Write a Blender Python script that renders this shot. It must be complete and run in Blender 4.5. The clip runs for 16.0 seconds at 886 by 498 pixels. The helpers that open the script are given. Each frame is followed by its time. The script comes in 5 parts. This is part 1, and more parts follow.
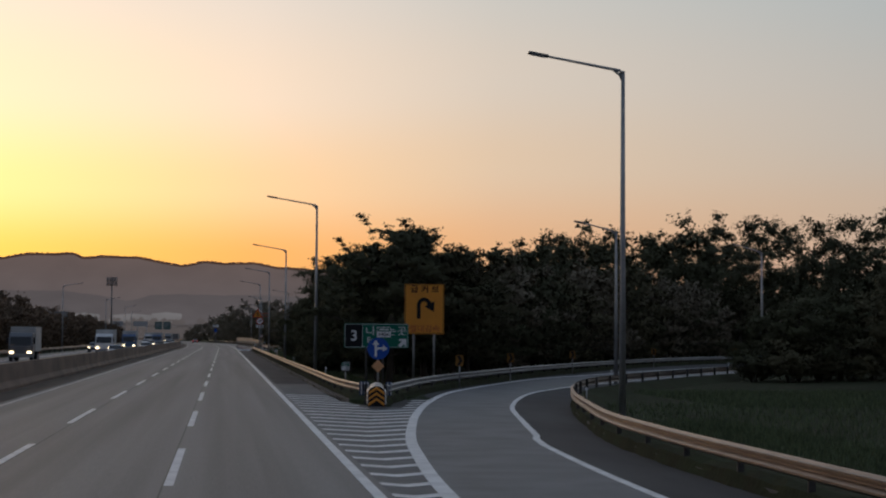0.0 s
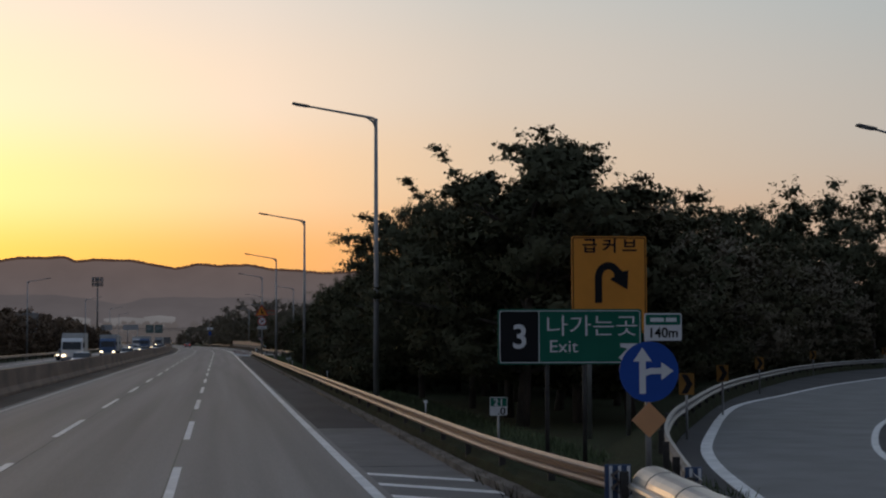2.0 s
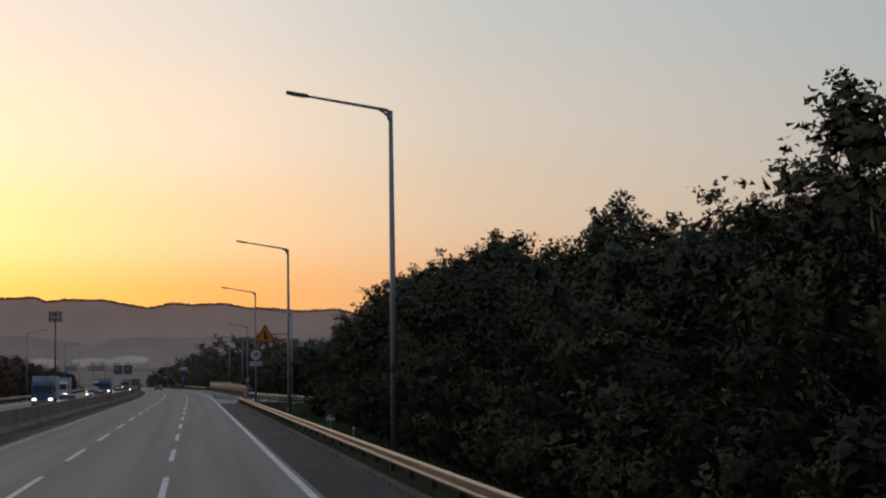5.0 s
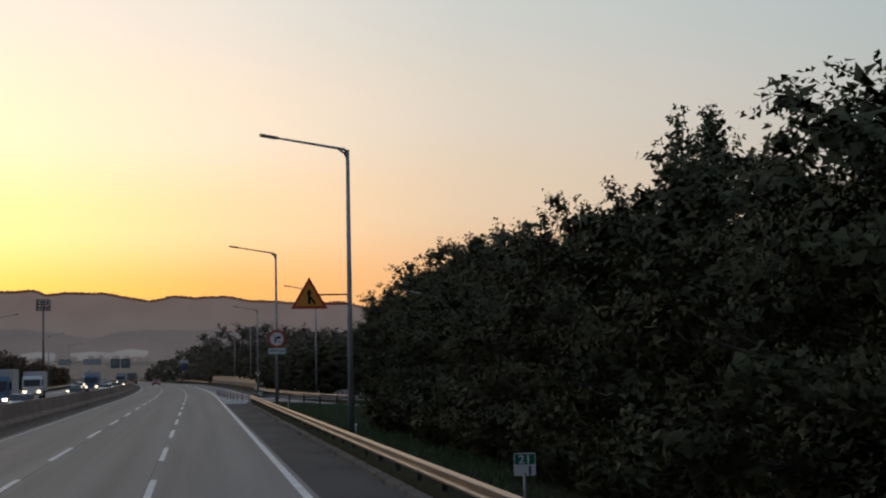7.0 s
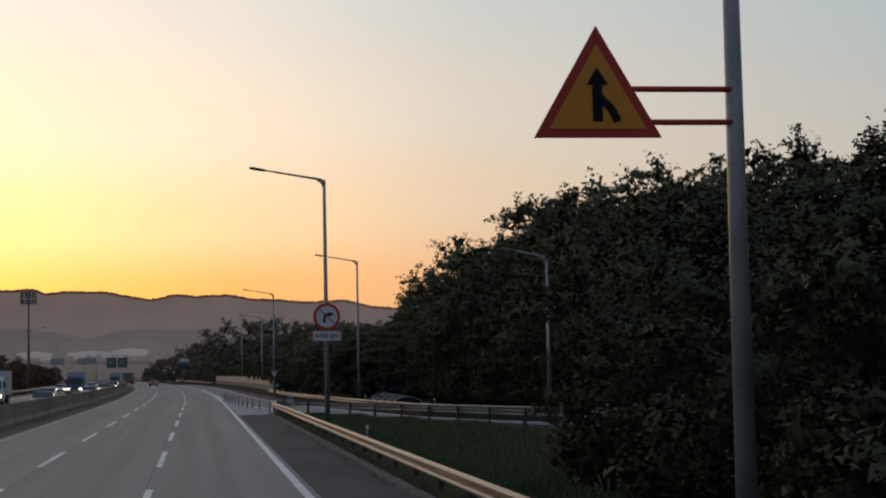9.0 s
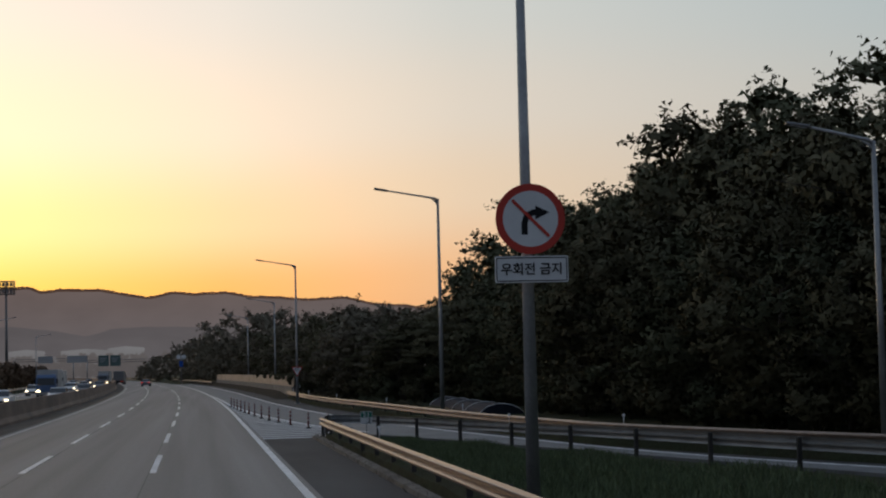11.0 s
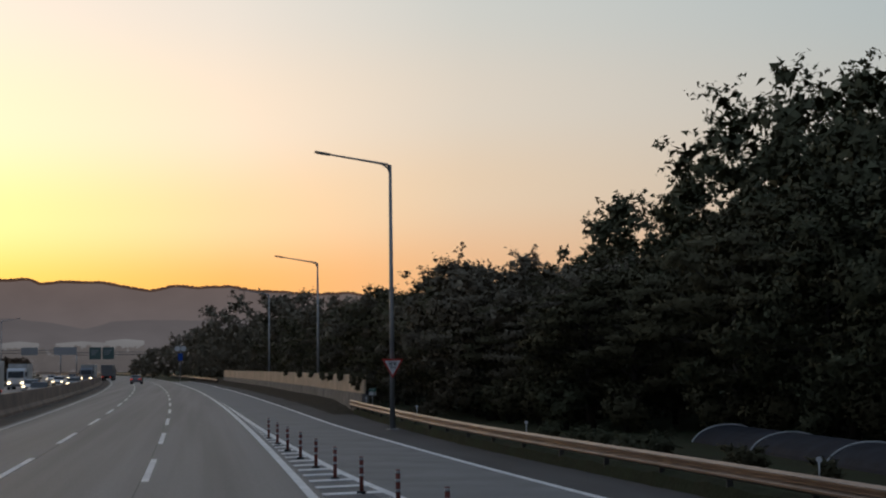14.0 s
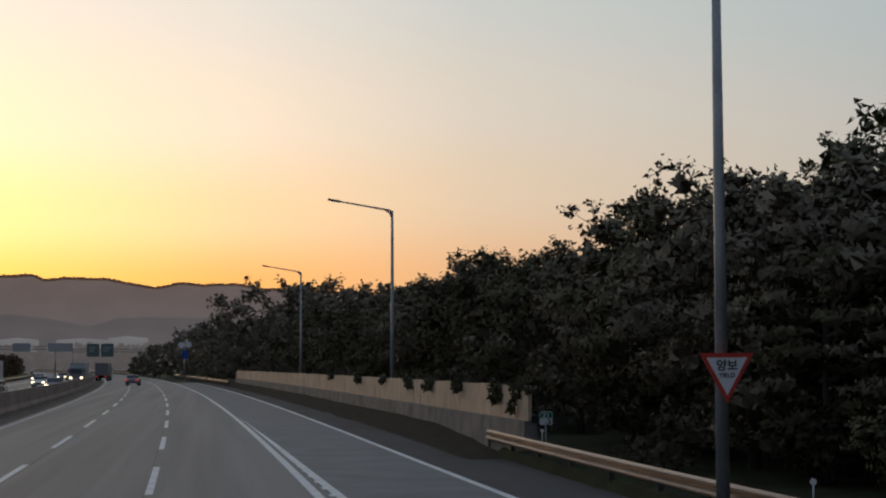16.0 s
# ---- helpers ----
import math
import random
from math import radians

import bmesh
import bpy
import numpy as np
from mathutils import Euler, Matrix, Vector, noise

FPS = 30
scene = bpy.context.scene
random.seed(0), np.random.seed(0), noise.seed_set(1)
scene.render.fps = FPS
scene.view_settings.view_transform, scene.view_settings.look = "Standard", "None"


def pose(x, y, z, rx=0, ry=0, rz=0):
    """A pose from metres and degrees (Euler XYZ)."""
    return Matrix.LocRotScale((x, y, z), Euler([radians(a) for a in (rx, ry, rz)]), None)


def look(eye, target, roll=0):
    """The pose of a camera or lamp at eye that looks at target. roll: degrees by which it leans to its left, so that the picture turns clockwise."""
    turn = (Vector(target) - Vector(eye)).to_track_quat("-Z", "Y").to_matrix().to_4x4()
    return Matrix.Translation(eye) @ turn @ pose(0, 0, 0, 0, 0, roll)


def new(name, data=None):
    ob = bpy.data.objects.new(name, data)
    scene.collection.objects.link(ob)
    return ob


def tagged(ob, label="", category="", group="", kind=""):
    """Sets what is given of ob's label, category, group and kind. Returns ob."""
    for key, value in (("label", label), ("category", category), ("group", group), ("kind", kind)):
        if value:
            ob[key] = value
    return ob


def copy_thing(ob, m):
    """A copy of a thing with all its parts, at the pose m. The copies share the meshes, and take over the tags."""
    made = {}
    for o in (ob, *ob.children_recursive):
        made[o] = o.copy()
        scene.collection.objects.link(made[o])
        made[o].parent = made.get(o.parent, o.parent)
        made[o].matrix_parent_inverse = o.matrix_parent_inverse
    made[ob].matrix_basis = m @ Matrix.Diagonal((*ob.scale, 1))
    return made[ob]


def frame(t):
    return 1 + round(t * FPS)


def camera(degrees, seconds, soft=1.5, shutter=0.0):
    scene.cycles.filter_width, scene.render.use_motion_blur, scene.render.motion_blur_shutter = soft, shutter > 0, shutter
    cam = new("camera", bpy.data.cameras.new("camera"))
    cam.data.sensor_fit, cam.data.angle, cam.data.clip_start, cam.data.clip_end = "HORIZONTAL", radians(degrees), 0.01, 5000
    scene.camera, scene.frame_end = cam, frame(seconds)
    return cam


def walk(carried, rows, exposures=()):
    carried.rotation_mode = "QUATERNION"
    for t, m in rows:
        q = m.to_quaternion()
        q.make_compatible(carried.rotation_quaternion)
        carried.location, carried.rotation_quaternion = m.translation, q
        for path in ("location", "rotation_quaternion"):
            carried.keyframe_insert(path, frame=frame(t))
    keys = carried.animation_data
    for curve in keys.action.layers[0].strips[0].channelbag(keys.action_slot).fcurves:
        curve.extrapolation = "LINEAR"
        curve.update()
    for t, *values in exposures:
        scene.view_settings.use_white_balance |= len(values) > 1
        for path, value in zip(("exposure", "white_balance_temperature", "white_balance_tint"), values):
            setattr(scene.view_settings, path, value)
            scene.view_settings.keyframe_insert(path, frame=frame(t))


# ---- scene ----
cam = camera(28.7, 16.0, soft=2.1)
PATH = [
    (0, (-0.062, -1.935, 2.602), (0.188, 0.047, 2.704), 0.4),
    (0.5, (-0.063, 9.031, 2.623), (0.189, 11.013, 2.724), 0.2),
    (1, (-0.134, 20.192, 2.622), (0.119, 22.173, 2.726), 0.3),
    (1.5, (-0.116, 31.182, 2.634), (0.139, 33.163, 2.736), -0.0),
    (2, (-0.157, 42.343, 2.636), (0.1, 44.324, 2.739), -0.2),
    (2.5, (-0.168, 53.993, 2.636), (0.1, 55.973, 2.738), -0.6),
    (3, (-0.148, 65.484, 2.722), (0.134, 67.462, 2.829), -0.9),
    (3.5, (-0.208, 76.709, 2.806), (0.081, 78.684, 2.928), -0.8),
    (4, (-0.215, 87.585, 2.809), (0.074, 89.56, 2.947), -0.8),
    (4.5, (-0.253, 98.28, 2.727), (0.034, 100.253, 2.874), -0.8),
    (7, (0.107, 153.163, 2.707), (0.391, 155.138, 2.846), -1.0),
    (7.5, (0.179, 164.165, 2.719), (0.461, 166.14, 2.856), -1.0),
    (8, (0.175, 175.194, 2.725), (0.457, 177.169, 2.863), -1.1),
    (10.5, (0.114, 230.626, 2.607), (0.397, 232.601, 2.745), -1.2),
    (11, (0.184, 241.886, 2.635), (0.469, 243.861, 2.77), -1.4),
    (11.5, (0.304, 252.946, 2.58), (0.588, 254.921, 2.715), -1.1),
    (12, (0.267, 263.729, 2.512), (0.552, 265.704, 2.645), -1.0),
    (12.5, (0.305, 274.89, 2.52), (0.587, 276.865, 2.654), -0.7),
    (13, (0.277, 286.021, 2.568), (0.561, 287.996, 2.703), -0.6),
    (13.5, (0.309, 296.968, 2.508), (0.591, 298.943, 2.643), -0.2),
    (14, (0.23, 307.942, 2.61), (0.511, 309.918, 2.743), -0.7),
    (14.5, (0.2, 319.019, 2.669), (0.48, 320.995, 2.803), -0.6),
    (15, (0.137, 330.009, 2.707), (0.416, 331.985, 2.844), -0.5),
    (15.5, (0.088, 340.855, 2.749), (0.364, 342.832, 2.884), -0.4),
    (16, (-0.072, 351.553, 2.684), (0.202, 353.529, 2.818), -0.2),
]
walk(cam, [(t, look(eye, target, roll)) for t, eye, target, roll in PATH], [(0.0, 0.03, 6500, 12), (4.5, 0.03, 6500, 11), (7.0, 0.16, 6400, 9), (12.5, 0.17, 6400, 9), (14.0, 0.13, 6400, 9), (16.0, 0.12, 6400, 9)])

# ---------------------------------------------------------------- world and sun
SUN_YAW, SUN_UP = 13.0, 3.6          # degrees to the left of the road, and above the horizon
world = bpy.data.worlds.new("evening_sky")
scene.world = world
world.use_nodes = True
wn, wl = world.node_tree.nodes, world.node_tree.links
sky = wn.new("ShaderNodeTexSky")
sky.sky_type, sky.sun_disc = "NISHITA", False
sky.sun_elevation, sky.sun_rotation = radians(SUN_UP), radians(-SUN_YAW)
sky.air_density, sky.dust_density, sky.ozone_density, sky.altitude = 1.0, 3.0, 1.0, 50


def sky_band(stops):
    """The evening colours from the horizon to the zenith, by the sine of the height."""
    r = wn.new("ShaderNodeValToRGB")
    r.color_ramp.interpolation = "EASE"
    while len(r.color_ramp.elements) < len(stops):
        r.color_ramp.elements.new(0.5)
    for e, (p, c) in zip(r.color_ramp.elements, stops):
        e.position, e.color = p, (*c, 1)
    wl.new(up.outputs["Z"], r.inputs[0])
    return r.outputs[0]


def sky_mix(a, b, near, away):
    """From a to b as the way turns off the sun, between two angles in degrees."""
    m, f = wn.new("ShaderNodeMix"), wn.new("ShaderNodeMapRange")
    m.data_type, f.interpolation_type = "RGBA", "SMOOTHSTEP" if away > 60 else "LINEAR"
    f.inputs["From Min"].default_value, f.inputs["From Max"].default_value = radians(near), radians(away)
    wl.new(off_sun, f.inputs["Value"])
    wl.new(f.outputs[0], m.inputs[0])
    wl.new(a, m.inputs[6])
    wl.new(b, m.inputs[7])
    return m.outputs[2]


way = wn.new("ShaderNodeTexCoord").outputs["Generated"]
up = wn.new("ShaderNodeSeparateXYZ")
wl.new(way, up.inputs[0])
flat = wn.new("ShaderNodeVectorMath")
flat.operation = "MULTIPLY"
flat.inputs[1].default_value = (1, 1, 0)
unit, dot, arc_cos = wn.new("ShaderNodeVectorMath"), wn.new("ShaderNodeVectorMath"), wn.new("ShaderNodeMath")
unit.operation, dot.operation, arc_cos.operation = "NORMALIZE", "DOT_PRODUCT", "ARCCOSINE"
dot.inputs[1].default_value = (-math.sin(radians(SUN_YAW)), math.cos(radians(SUN_YAW)), 0)
wl.new(way, flat.inputs[0])
wl.new(flat.outputs[0], unit.inputs[0])
wl.new(unit.outputs[0], dot.inputs[0])
wl.new(dot.outputs["Value"], arc_cos.inputs[0])
off_sun = arc_cos.outputs[0]
zenith = (0.197, 0.255, 0.352)
glow = sky_band([(0.0, (0.936, 0.45, 0.066)), (0.045, (0.985, 0.6, 0.11)), (0.085, (0.98, 0.81, 0.34)), (0.14, (0.91, 0.8, 0.58)), (0.21, (0.84, 0.755, 0.69)), (0.45, (0.453, 0.48, 0.53)), (1.0, zenith)])
warm_side = sky_band([(0.0, (0.867, 0.34, 0.088)), (0.045, (0.955, 0.43, 0.132)), (0.085, (0.926, 0.63, 0.37)), (0.14, (0.86, 0.72, 0.59)), (0.21, (0.738, 0.70, 0.655)), (0.45, (0.384, 0.43, 0.50)), (1.0, zenith)])
mid_side = sky_band([(0.0, (0.69, 0.33, 0.176)), (0.05, (0.729, 0.43, 0.253)), (0.10, (0.695, 0.55, 0.418)), (0.15, (0.648, 0.59, 0.522)), (0.21, (0.56, 0.58, 0.562)), (0.45, (0.325, 0.38, 0.45)), (1.0, zenith)])
cool_side = sky_band([(0.0, (0.473, 0.30, 0.253)), (0.07, (0.556, 0.44, 0.35)), (0.12, (0.508, 0.48, 0.44)), (0.2, (0.432, 0.48, 0.488)), (0.45, (0.266, 0.33, 0.40)), (1.0, zenith)])
back_side = sky_band([(0.0, (0.128, 0.12, 0.154)), (0.1, (0.158, 0.155, 0.198)), (0.3, (0.158, 0.19, 0.25)), (1.0, zenith)])
bands = sky_mix(sky_mix(sky_mix(sky_mix(glow, warm_side, 5.0, 14.0), mid_side, 14.0, 22.0), cool_side, 22.0, 36.0), back_side, 36.0, 115.0)
blend = wn.new("ShaderNodeMix")
blend.data_type = "RGBA"
blend.inputs[0].default_value = 0.12
air = wn.new("ShaderNodeVectorMath")
air.operation = "SCALE"
air.inputs["Scale"].default_value = 0.10
wl.new(sky.outputs[0], air.inputs[0])
wl.new(bands, blend.inputs[6])
wl.new(air.outputs[0], blend.inputs[7])
wl.new(blend.outputs[2], wn["Background"].inputs[0])
wn["Background"].inputs[1].default_value = 1.0

sun = new("sun", bpy.data.lights.new("sun", "SUN"))
sun.data.energy, sun.data.angle, sun.data.color = 0.14, radians(10.0), (1.0, 0.58, 0.31)
sun_way = Vector((-math.sin(radians(SUN_YAW)) * math.cos(radians(SUN_UP)), math.cos(radians(SUN_YAW)) * math.cos(radians(SUN_UP)), math.sin(radians(SUN_UP))))
sun.matrix_world = look((0, 0, 60), Vector((0, 0, 60)) - sun_way)


# ---------------------------------------------------------------- materials
def material(name, colour, rough=0.6, metal=0.0, vary=0.25, scale=4.0, fine=60.0, bump=0.2, depth=0.01, stretch=(1, 1, 1), second=None, per_object=0.0, per_island=0.0, emit=0.0, spec=0.5):
    m = bpy.data.materials.new(name)
    m.use_nodes = True
    n, l = m.node_tree.nodes, m.node_tree.links
    b = n["Principled BSDF"]
    b.inputs["Roughness"].default_value, b.inputs["Metallic"].default_value = rough, metal
    b.inputs["Specular IOR Level"].default_value = spec
    geo = n.new("ShaderNodeNewGeometry")
    mp = n.new("ShaderNodeMapping")
    mp.inputs["Scale"].default_value = stretch
    l.new(geo.outputs["Position"], mp.inputs["Vector"])
    big, small = n.new("ShaderNodeTexNoise"), n.new("ShaderNodeTexNoise")
    big.inputs["Scale"].default_value, small.inputs["Scale"].default_value = scale * 0.1, fine * 0.1
    big.inputs["Detail"].default_value, small.inputs["Detail"].default_value = 5, 3
    for t in (big, small):
        l.new(mp.outputs[0], t.inputs["Vector"])
    ramp = n.new("ShaderNodeValToRGB")
    dark = second or tuple(c * (1 - vary) for c in colour)
    light = tuple(min(1, c * (1 + vary)) for c in colour) if second is None else colour
    ramp.color_ramp.elements[0].position, ramp.color_ramp.elements[1].position = 0.32, 0.68
    ramp.color_ramp.elements[0].color, ramp.color_ramp.elements[1].color = (*dark, 1), (*light, 1)
    l.new(big.outputs["Fac"], ramp.inputs[0])
    grain = n.new("ShaderNodeMapRange")
    grain.inputs["From Min"].default_value, grain.inputs["From Max"].default_value = 0.25, 0.75
    grain.inputs["To Min"].default_value, grain.inputs["To Max"].default_value = 1 - vary * 0.6, 1 + vary * 0.6
    l.new(small.outputs["Fac"], grain.inputs["Value"])
    mix = n.new("ShaderNodeVectorMath")
    mix.operation = "SCALE"
    l.new(ramp.outputs[0], mix.inputs[0])
    l.new(grain.outputs[0], mix.inputs["Scale"])
    out = mix.outputs[0]
    for amount, source in ((per_object, "Random"), (per_island, "Random Per Island")):
        if amount:
            src = n.new("ShaderNodeObjectInfo").outputs["Random"] if source == "Random" else geo.outputs["Random Per Island"]
            rng = n.new("ShaderNodeMapRange")
            rng.inputs["To Min"].default_value, rng.inputs["To Max"].default_value = 1 - amount, 1 + amount
            l.new(src, rng.inputs["Value"])
            s2 = n.new("ShaderNodeVectorMath")
            s2.operation = "SCALE"
            l.new(out, s2.inputs[0])
            l.new(rng.outputs[0], s2.inputs["Scale"])
            out = s2.outputs[0]
    l.new(out, b.inputs["Base Color"])
    if bump:
        bp = n.new("ShaderNodeBump")
        bp.inputs["Strength"].default_value, bp.inputs["Distance"].default_value = bump, depth
        l.new(small.outputs["Fac"], bp.inputs["Height"])
        l.new(bp.outputs[0], b.inputs["Normal"])
    if emit:
        b.inputs["Emission Color"].default_value, b.inputs["Emission Strength"].default_value = (*colour, 1), emit
    return m


M = {
    "lane": material("lane_asphalt", (0.148, 0.143, 0.141), 0.66, vary=0.3, scale=9, fine=900, bump=0.3, depth=0.004, stretch=(1, 0.012, 1)),
    "shoulder": material("shoulder_asphalt", (0.076, 0.074, 0.075), 0.85, vary=0.22, scale=5, fine=900, bump=0.4, depth=0.005, stretch=(1, 0.2, 1), spec=0.12),
    "ramp": material("ramp_asphalt", (0.125, 0.128, 0.135), 0.7, vary=0.2, scale=6, fine=900, bump=0.3, depth=0.004),
    "gore": material("gore_asphalt", (0.12, 0.12, 0.12), 0.8, vary=0.2, scale=8, fine=900, bump=0.4, depth=0.005),
    "paint": material("road_paint", (0.68, 0.68, 0.68), 0.6, vary=0.16, scale=14, fine=500, bump=0.15, depth=0.002),
    "paintworn": material("worn_road_paint", (0.46, 0.45, 0.44), 0.7, vary=0.3, scale=20, fine=500, bump=0.15, depth=0.002),
    "crack": material("tar_seam", (0.04, 0.04, 0.04), 0.6, vary=0.3, scale=10),
    "concrete": material("old_concrete", (0.17, 0.155, 0.14), 0.85, vary=0.35, scale=9, fine=220, bump=0.4, depth=0.01),
    "median": material("median_concrete", (0.215, 0.148, 0.108), 0.85, vary=0.28, scale=6, fine=160, bump=0.3, depth=0.01, stretch=(1, 0.4, 1)),
    "kerb": material("kerb_concrete", (0.11, 0.1, 0.088), 0.9, vary=0.45, scale=12, fine=200, bump=0.5, depth=0.01),
    "gutter": material("gutter_dirt", (0.1, 0.08, 0.065), 0.9, vary=0.3, scale=8, fine=300, bump=0.4, depth=0.005, stretch=(1, 0.1, 1), spec=0.2),
    "panel": material("beige_panel", (0.55, 0.40, 0.27), 0.75, vary=0.16, scale=14, fine=260, bump=0.25, depth=0.006, per_object=0.09),
    "rail": material("galvanised_rail", (0.185, 0.142, 0.118), 0.4, 0.85, vary=0.22, scale=12, fine=220, bump=0.12, depth=0.004),
    # Rail steel recoloured for the cool light on rails turned from the sunset.
    "railgrey": material("rail_turned_from_sun", (0.26, 0.26, 0.265), 0.45, 0.7, vary=0.22, scale=12, fine=220, bump=0.12, depth=0.004),
    # Post steel darkened to hold the shade under the rail beams.
    "postdark": material("dark_post_steel", (0.055, 0.05, 0.047), 0.7, 0.3, vary=0.3, scale=14, fine=160, bump=0.2),
    "steel": material("galvanised_steel", (0.31, 0.31, 0.31), 0.45, 0.6, vary=0.18, scale=10, fine=160, bump=0.1, depth=0.003),
    "lamp": material("lamp_housing", (0.16, 0.16, 0.16), 0.5, 0.4, vary=0.15),
    "glass": material("lamp_glass", (0.45, 0.45, 0.45), 0.15, vary=0.05, bump=0),
    "bark": material("bark", (0.07, 0.055, 0.042), 0.9, vary=0.4, scale=30, fine=240, bump=0.8, depth=0.02, stretch=(1, 1, 0.3)),
    "leaf": material("leaf_green", (0.113, 0.117, 0.068), 0.75, vary=0.15, scale=8, fine=60, bump=0, second=(0.09, 0.088, 0.055), per_object=0.2, per_island=0.02, spec=0.04),
    "leaf2": material("leaf_olive", (0.128, 0.117, 0.069), 0.75, vary=0.15, scale=8, fine=60, bump=0, second=(0.102, 0.092, 0.056), per_object=0.25, per_island=0.02, spec=0.04),
    # Foliage paled to grey-brown: evening haze put into the leaf colour.
    "leaf4": material("leaf_hazed", (0.21, 0.18, 0.128), 0.8, vary=0.3, scale=8, fine=60, bump=0, second=(0.168, 0.143, 0.104), per_object=0.2, per_island=0.12, spec=0.05),
    # Brown leaves, with sunlit haze lightened into their colour.
    "leaf3": material("leaf_brown_haze", (0.19, 0.12, 0.075), 0.7, vary=0.3, scale=8, fine=60, bump=0, second=(0.12, 0.085, 0.055), per_object=0.25, per_island=0.4, spec=0.2),
    "earth": material("bank_earth", (0.06, 0.051, 0.04), 0.95, vary=0.4, scale=14, fine=120, bump=0.8, depth=0.04, second=(0.042, 0.038, 0.029), spec=0.04),
    "grass": material("grass_ground", (0.046, 0.055, 0.03), 0.95, vary=0.35, scale=6, fine=90, bump=0.6, depth=0.05, second=(0.044, 0.042, 0.026), spec=0.04),
    "dryweed": material("dry_weed", (0.085, 0.075, 0.05), 0.9, vary=0.3, scale=6, bump=0, second=(0.05, 0.048, 0.032), per_island=0.3, spec=0.05),
    "blade": material("grass_blade", (0.115, 0.145, 0.07), 0.8, vary=0.3, scale=6, bump=0, second=(0.08, 0.1, 0.05), per_island=0.4, spec=0.2),
    "yellow": material("sign_yellow", (0.72, 0.27, 0.02), 0.5, vary=0.06, scale=10, bump=0.03),
    # Darker, browner yellow than sign_yellow, for the chevron boards.
    "dimyellow": material("dark_chevron_yellow", (0.26, 0.13, 0.035), 0.7, vary=0.2, scale=10, bump=0.03, spec=0.1),
    "orange": material("sign_orange", (0.62, 0.30, 0.13), 0.5, vary=0.08, scale=10, bump=0.03),
    "green": material("sign_green", (0.012, 0.13, 0.085), 0.6, spec=0.15, vary=0.06, scale=10, bump=0.03),
    # Far gantry green with the distance haze mixed into its colour.
    "hazygreen": material("hazy_sign_green", (0.085, 0.14, 0.13), 0.6, vary=0.08, scale=10, bump=0.03),
    "blue": material("sign_blue", (0.02, 0.075, 0.33), 0.6, spec=0.15, vary=0.06, scale=10, bump=0.03),
    "blue_dark": material("plate_blue", (0.03, 0.06, 0.13), 0.5, vary=0.1, scale=10, bump=0.03),
    "red": material("sign_red", (0.50, 0.035, 0.02), 0.5, vary=0.08, scale=10, bump=0.03),
    "white": material("sign_white", (0.66, 0.66, 0.66), 0.5, vary=0.06, scale=10, bump=0.03),
    "black": material("sign_black", (0.012, 0.012, 0.014), 0.6, spec=0.15, vary=0.1, scale=10, bump=0.03),
    "dullred": material("faded_red_letters", (0.48, 0.12, 0.02), 0.5, vary=0.1, scale=10, bump=0),
    "silver": material("cushion_cover", (0.55, 0.53, 0.5), 0.38, 0.6, vary=0.12, scale=14, bump=0.1),
    "tyre": material("tyre_rubber", (0.015, 0.015, 0.015), 0.9, vary=0.2),
    "carwhite": material("car_paint_white", (0.7, 0.7, 0.7), 0.3, vary=0.04, bump=0, per_object=0.1),
    "cargrey": material("car_paint_grey", (0.18, 0.19, 0.21), 0.3, 0.4, vary=0.04, bump=0, per_object=0.3),
    "carblue": material("truck_paint_blue", (0.06, 0.11, 0.22), 0.35, vary=0.05, bump=0),
    "canvas": material("truck_box", (0.45, 0.44, 0.42), 0.6, vary=0.15, scale=8, bump=0.1, per_object=0.15),
    "window": material("dark_glass", (0.02, 0.022, 0.026), 0.08, vary=0.05, bump=0),
    "headlight": material("headlight_glow", (1.0, 0.78, 0.48), 0.3, vary=0, bump=0, emit=4.5),
    "taillight": material("taillight_glow", (1.0, 0.07, 0.03), 0.3, vary=0, bump=0, emit=0.4),
    "film": material("greenhouse_film", (0.02, 0.024, 0.034), 0.8, spec=0.1, vary=0.3, scale=12, bump=0.2),
    "rib": material("greenhouse_rib", (0.6, 0.6, 0.6), 0.5, vary=0.1),
    # Pale grey for far gantry panels and bars, haze included in the colour.
    "hazegrey": material("hazy_panel_grey", (0.36, 0.36, 0.36), 0.8, vary=0.12, scale=1),
    "postred": material("delineator_red", (0.16, 0.028, 0.018), 0.6, vary=0.2, scale=20, bump=0.05),
}


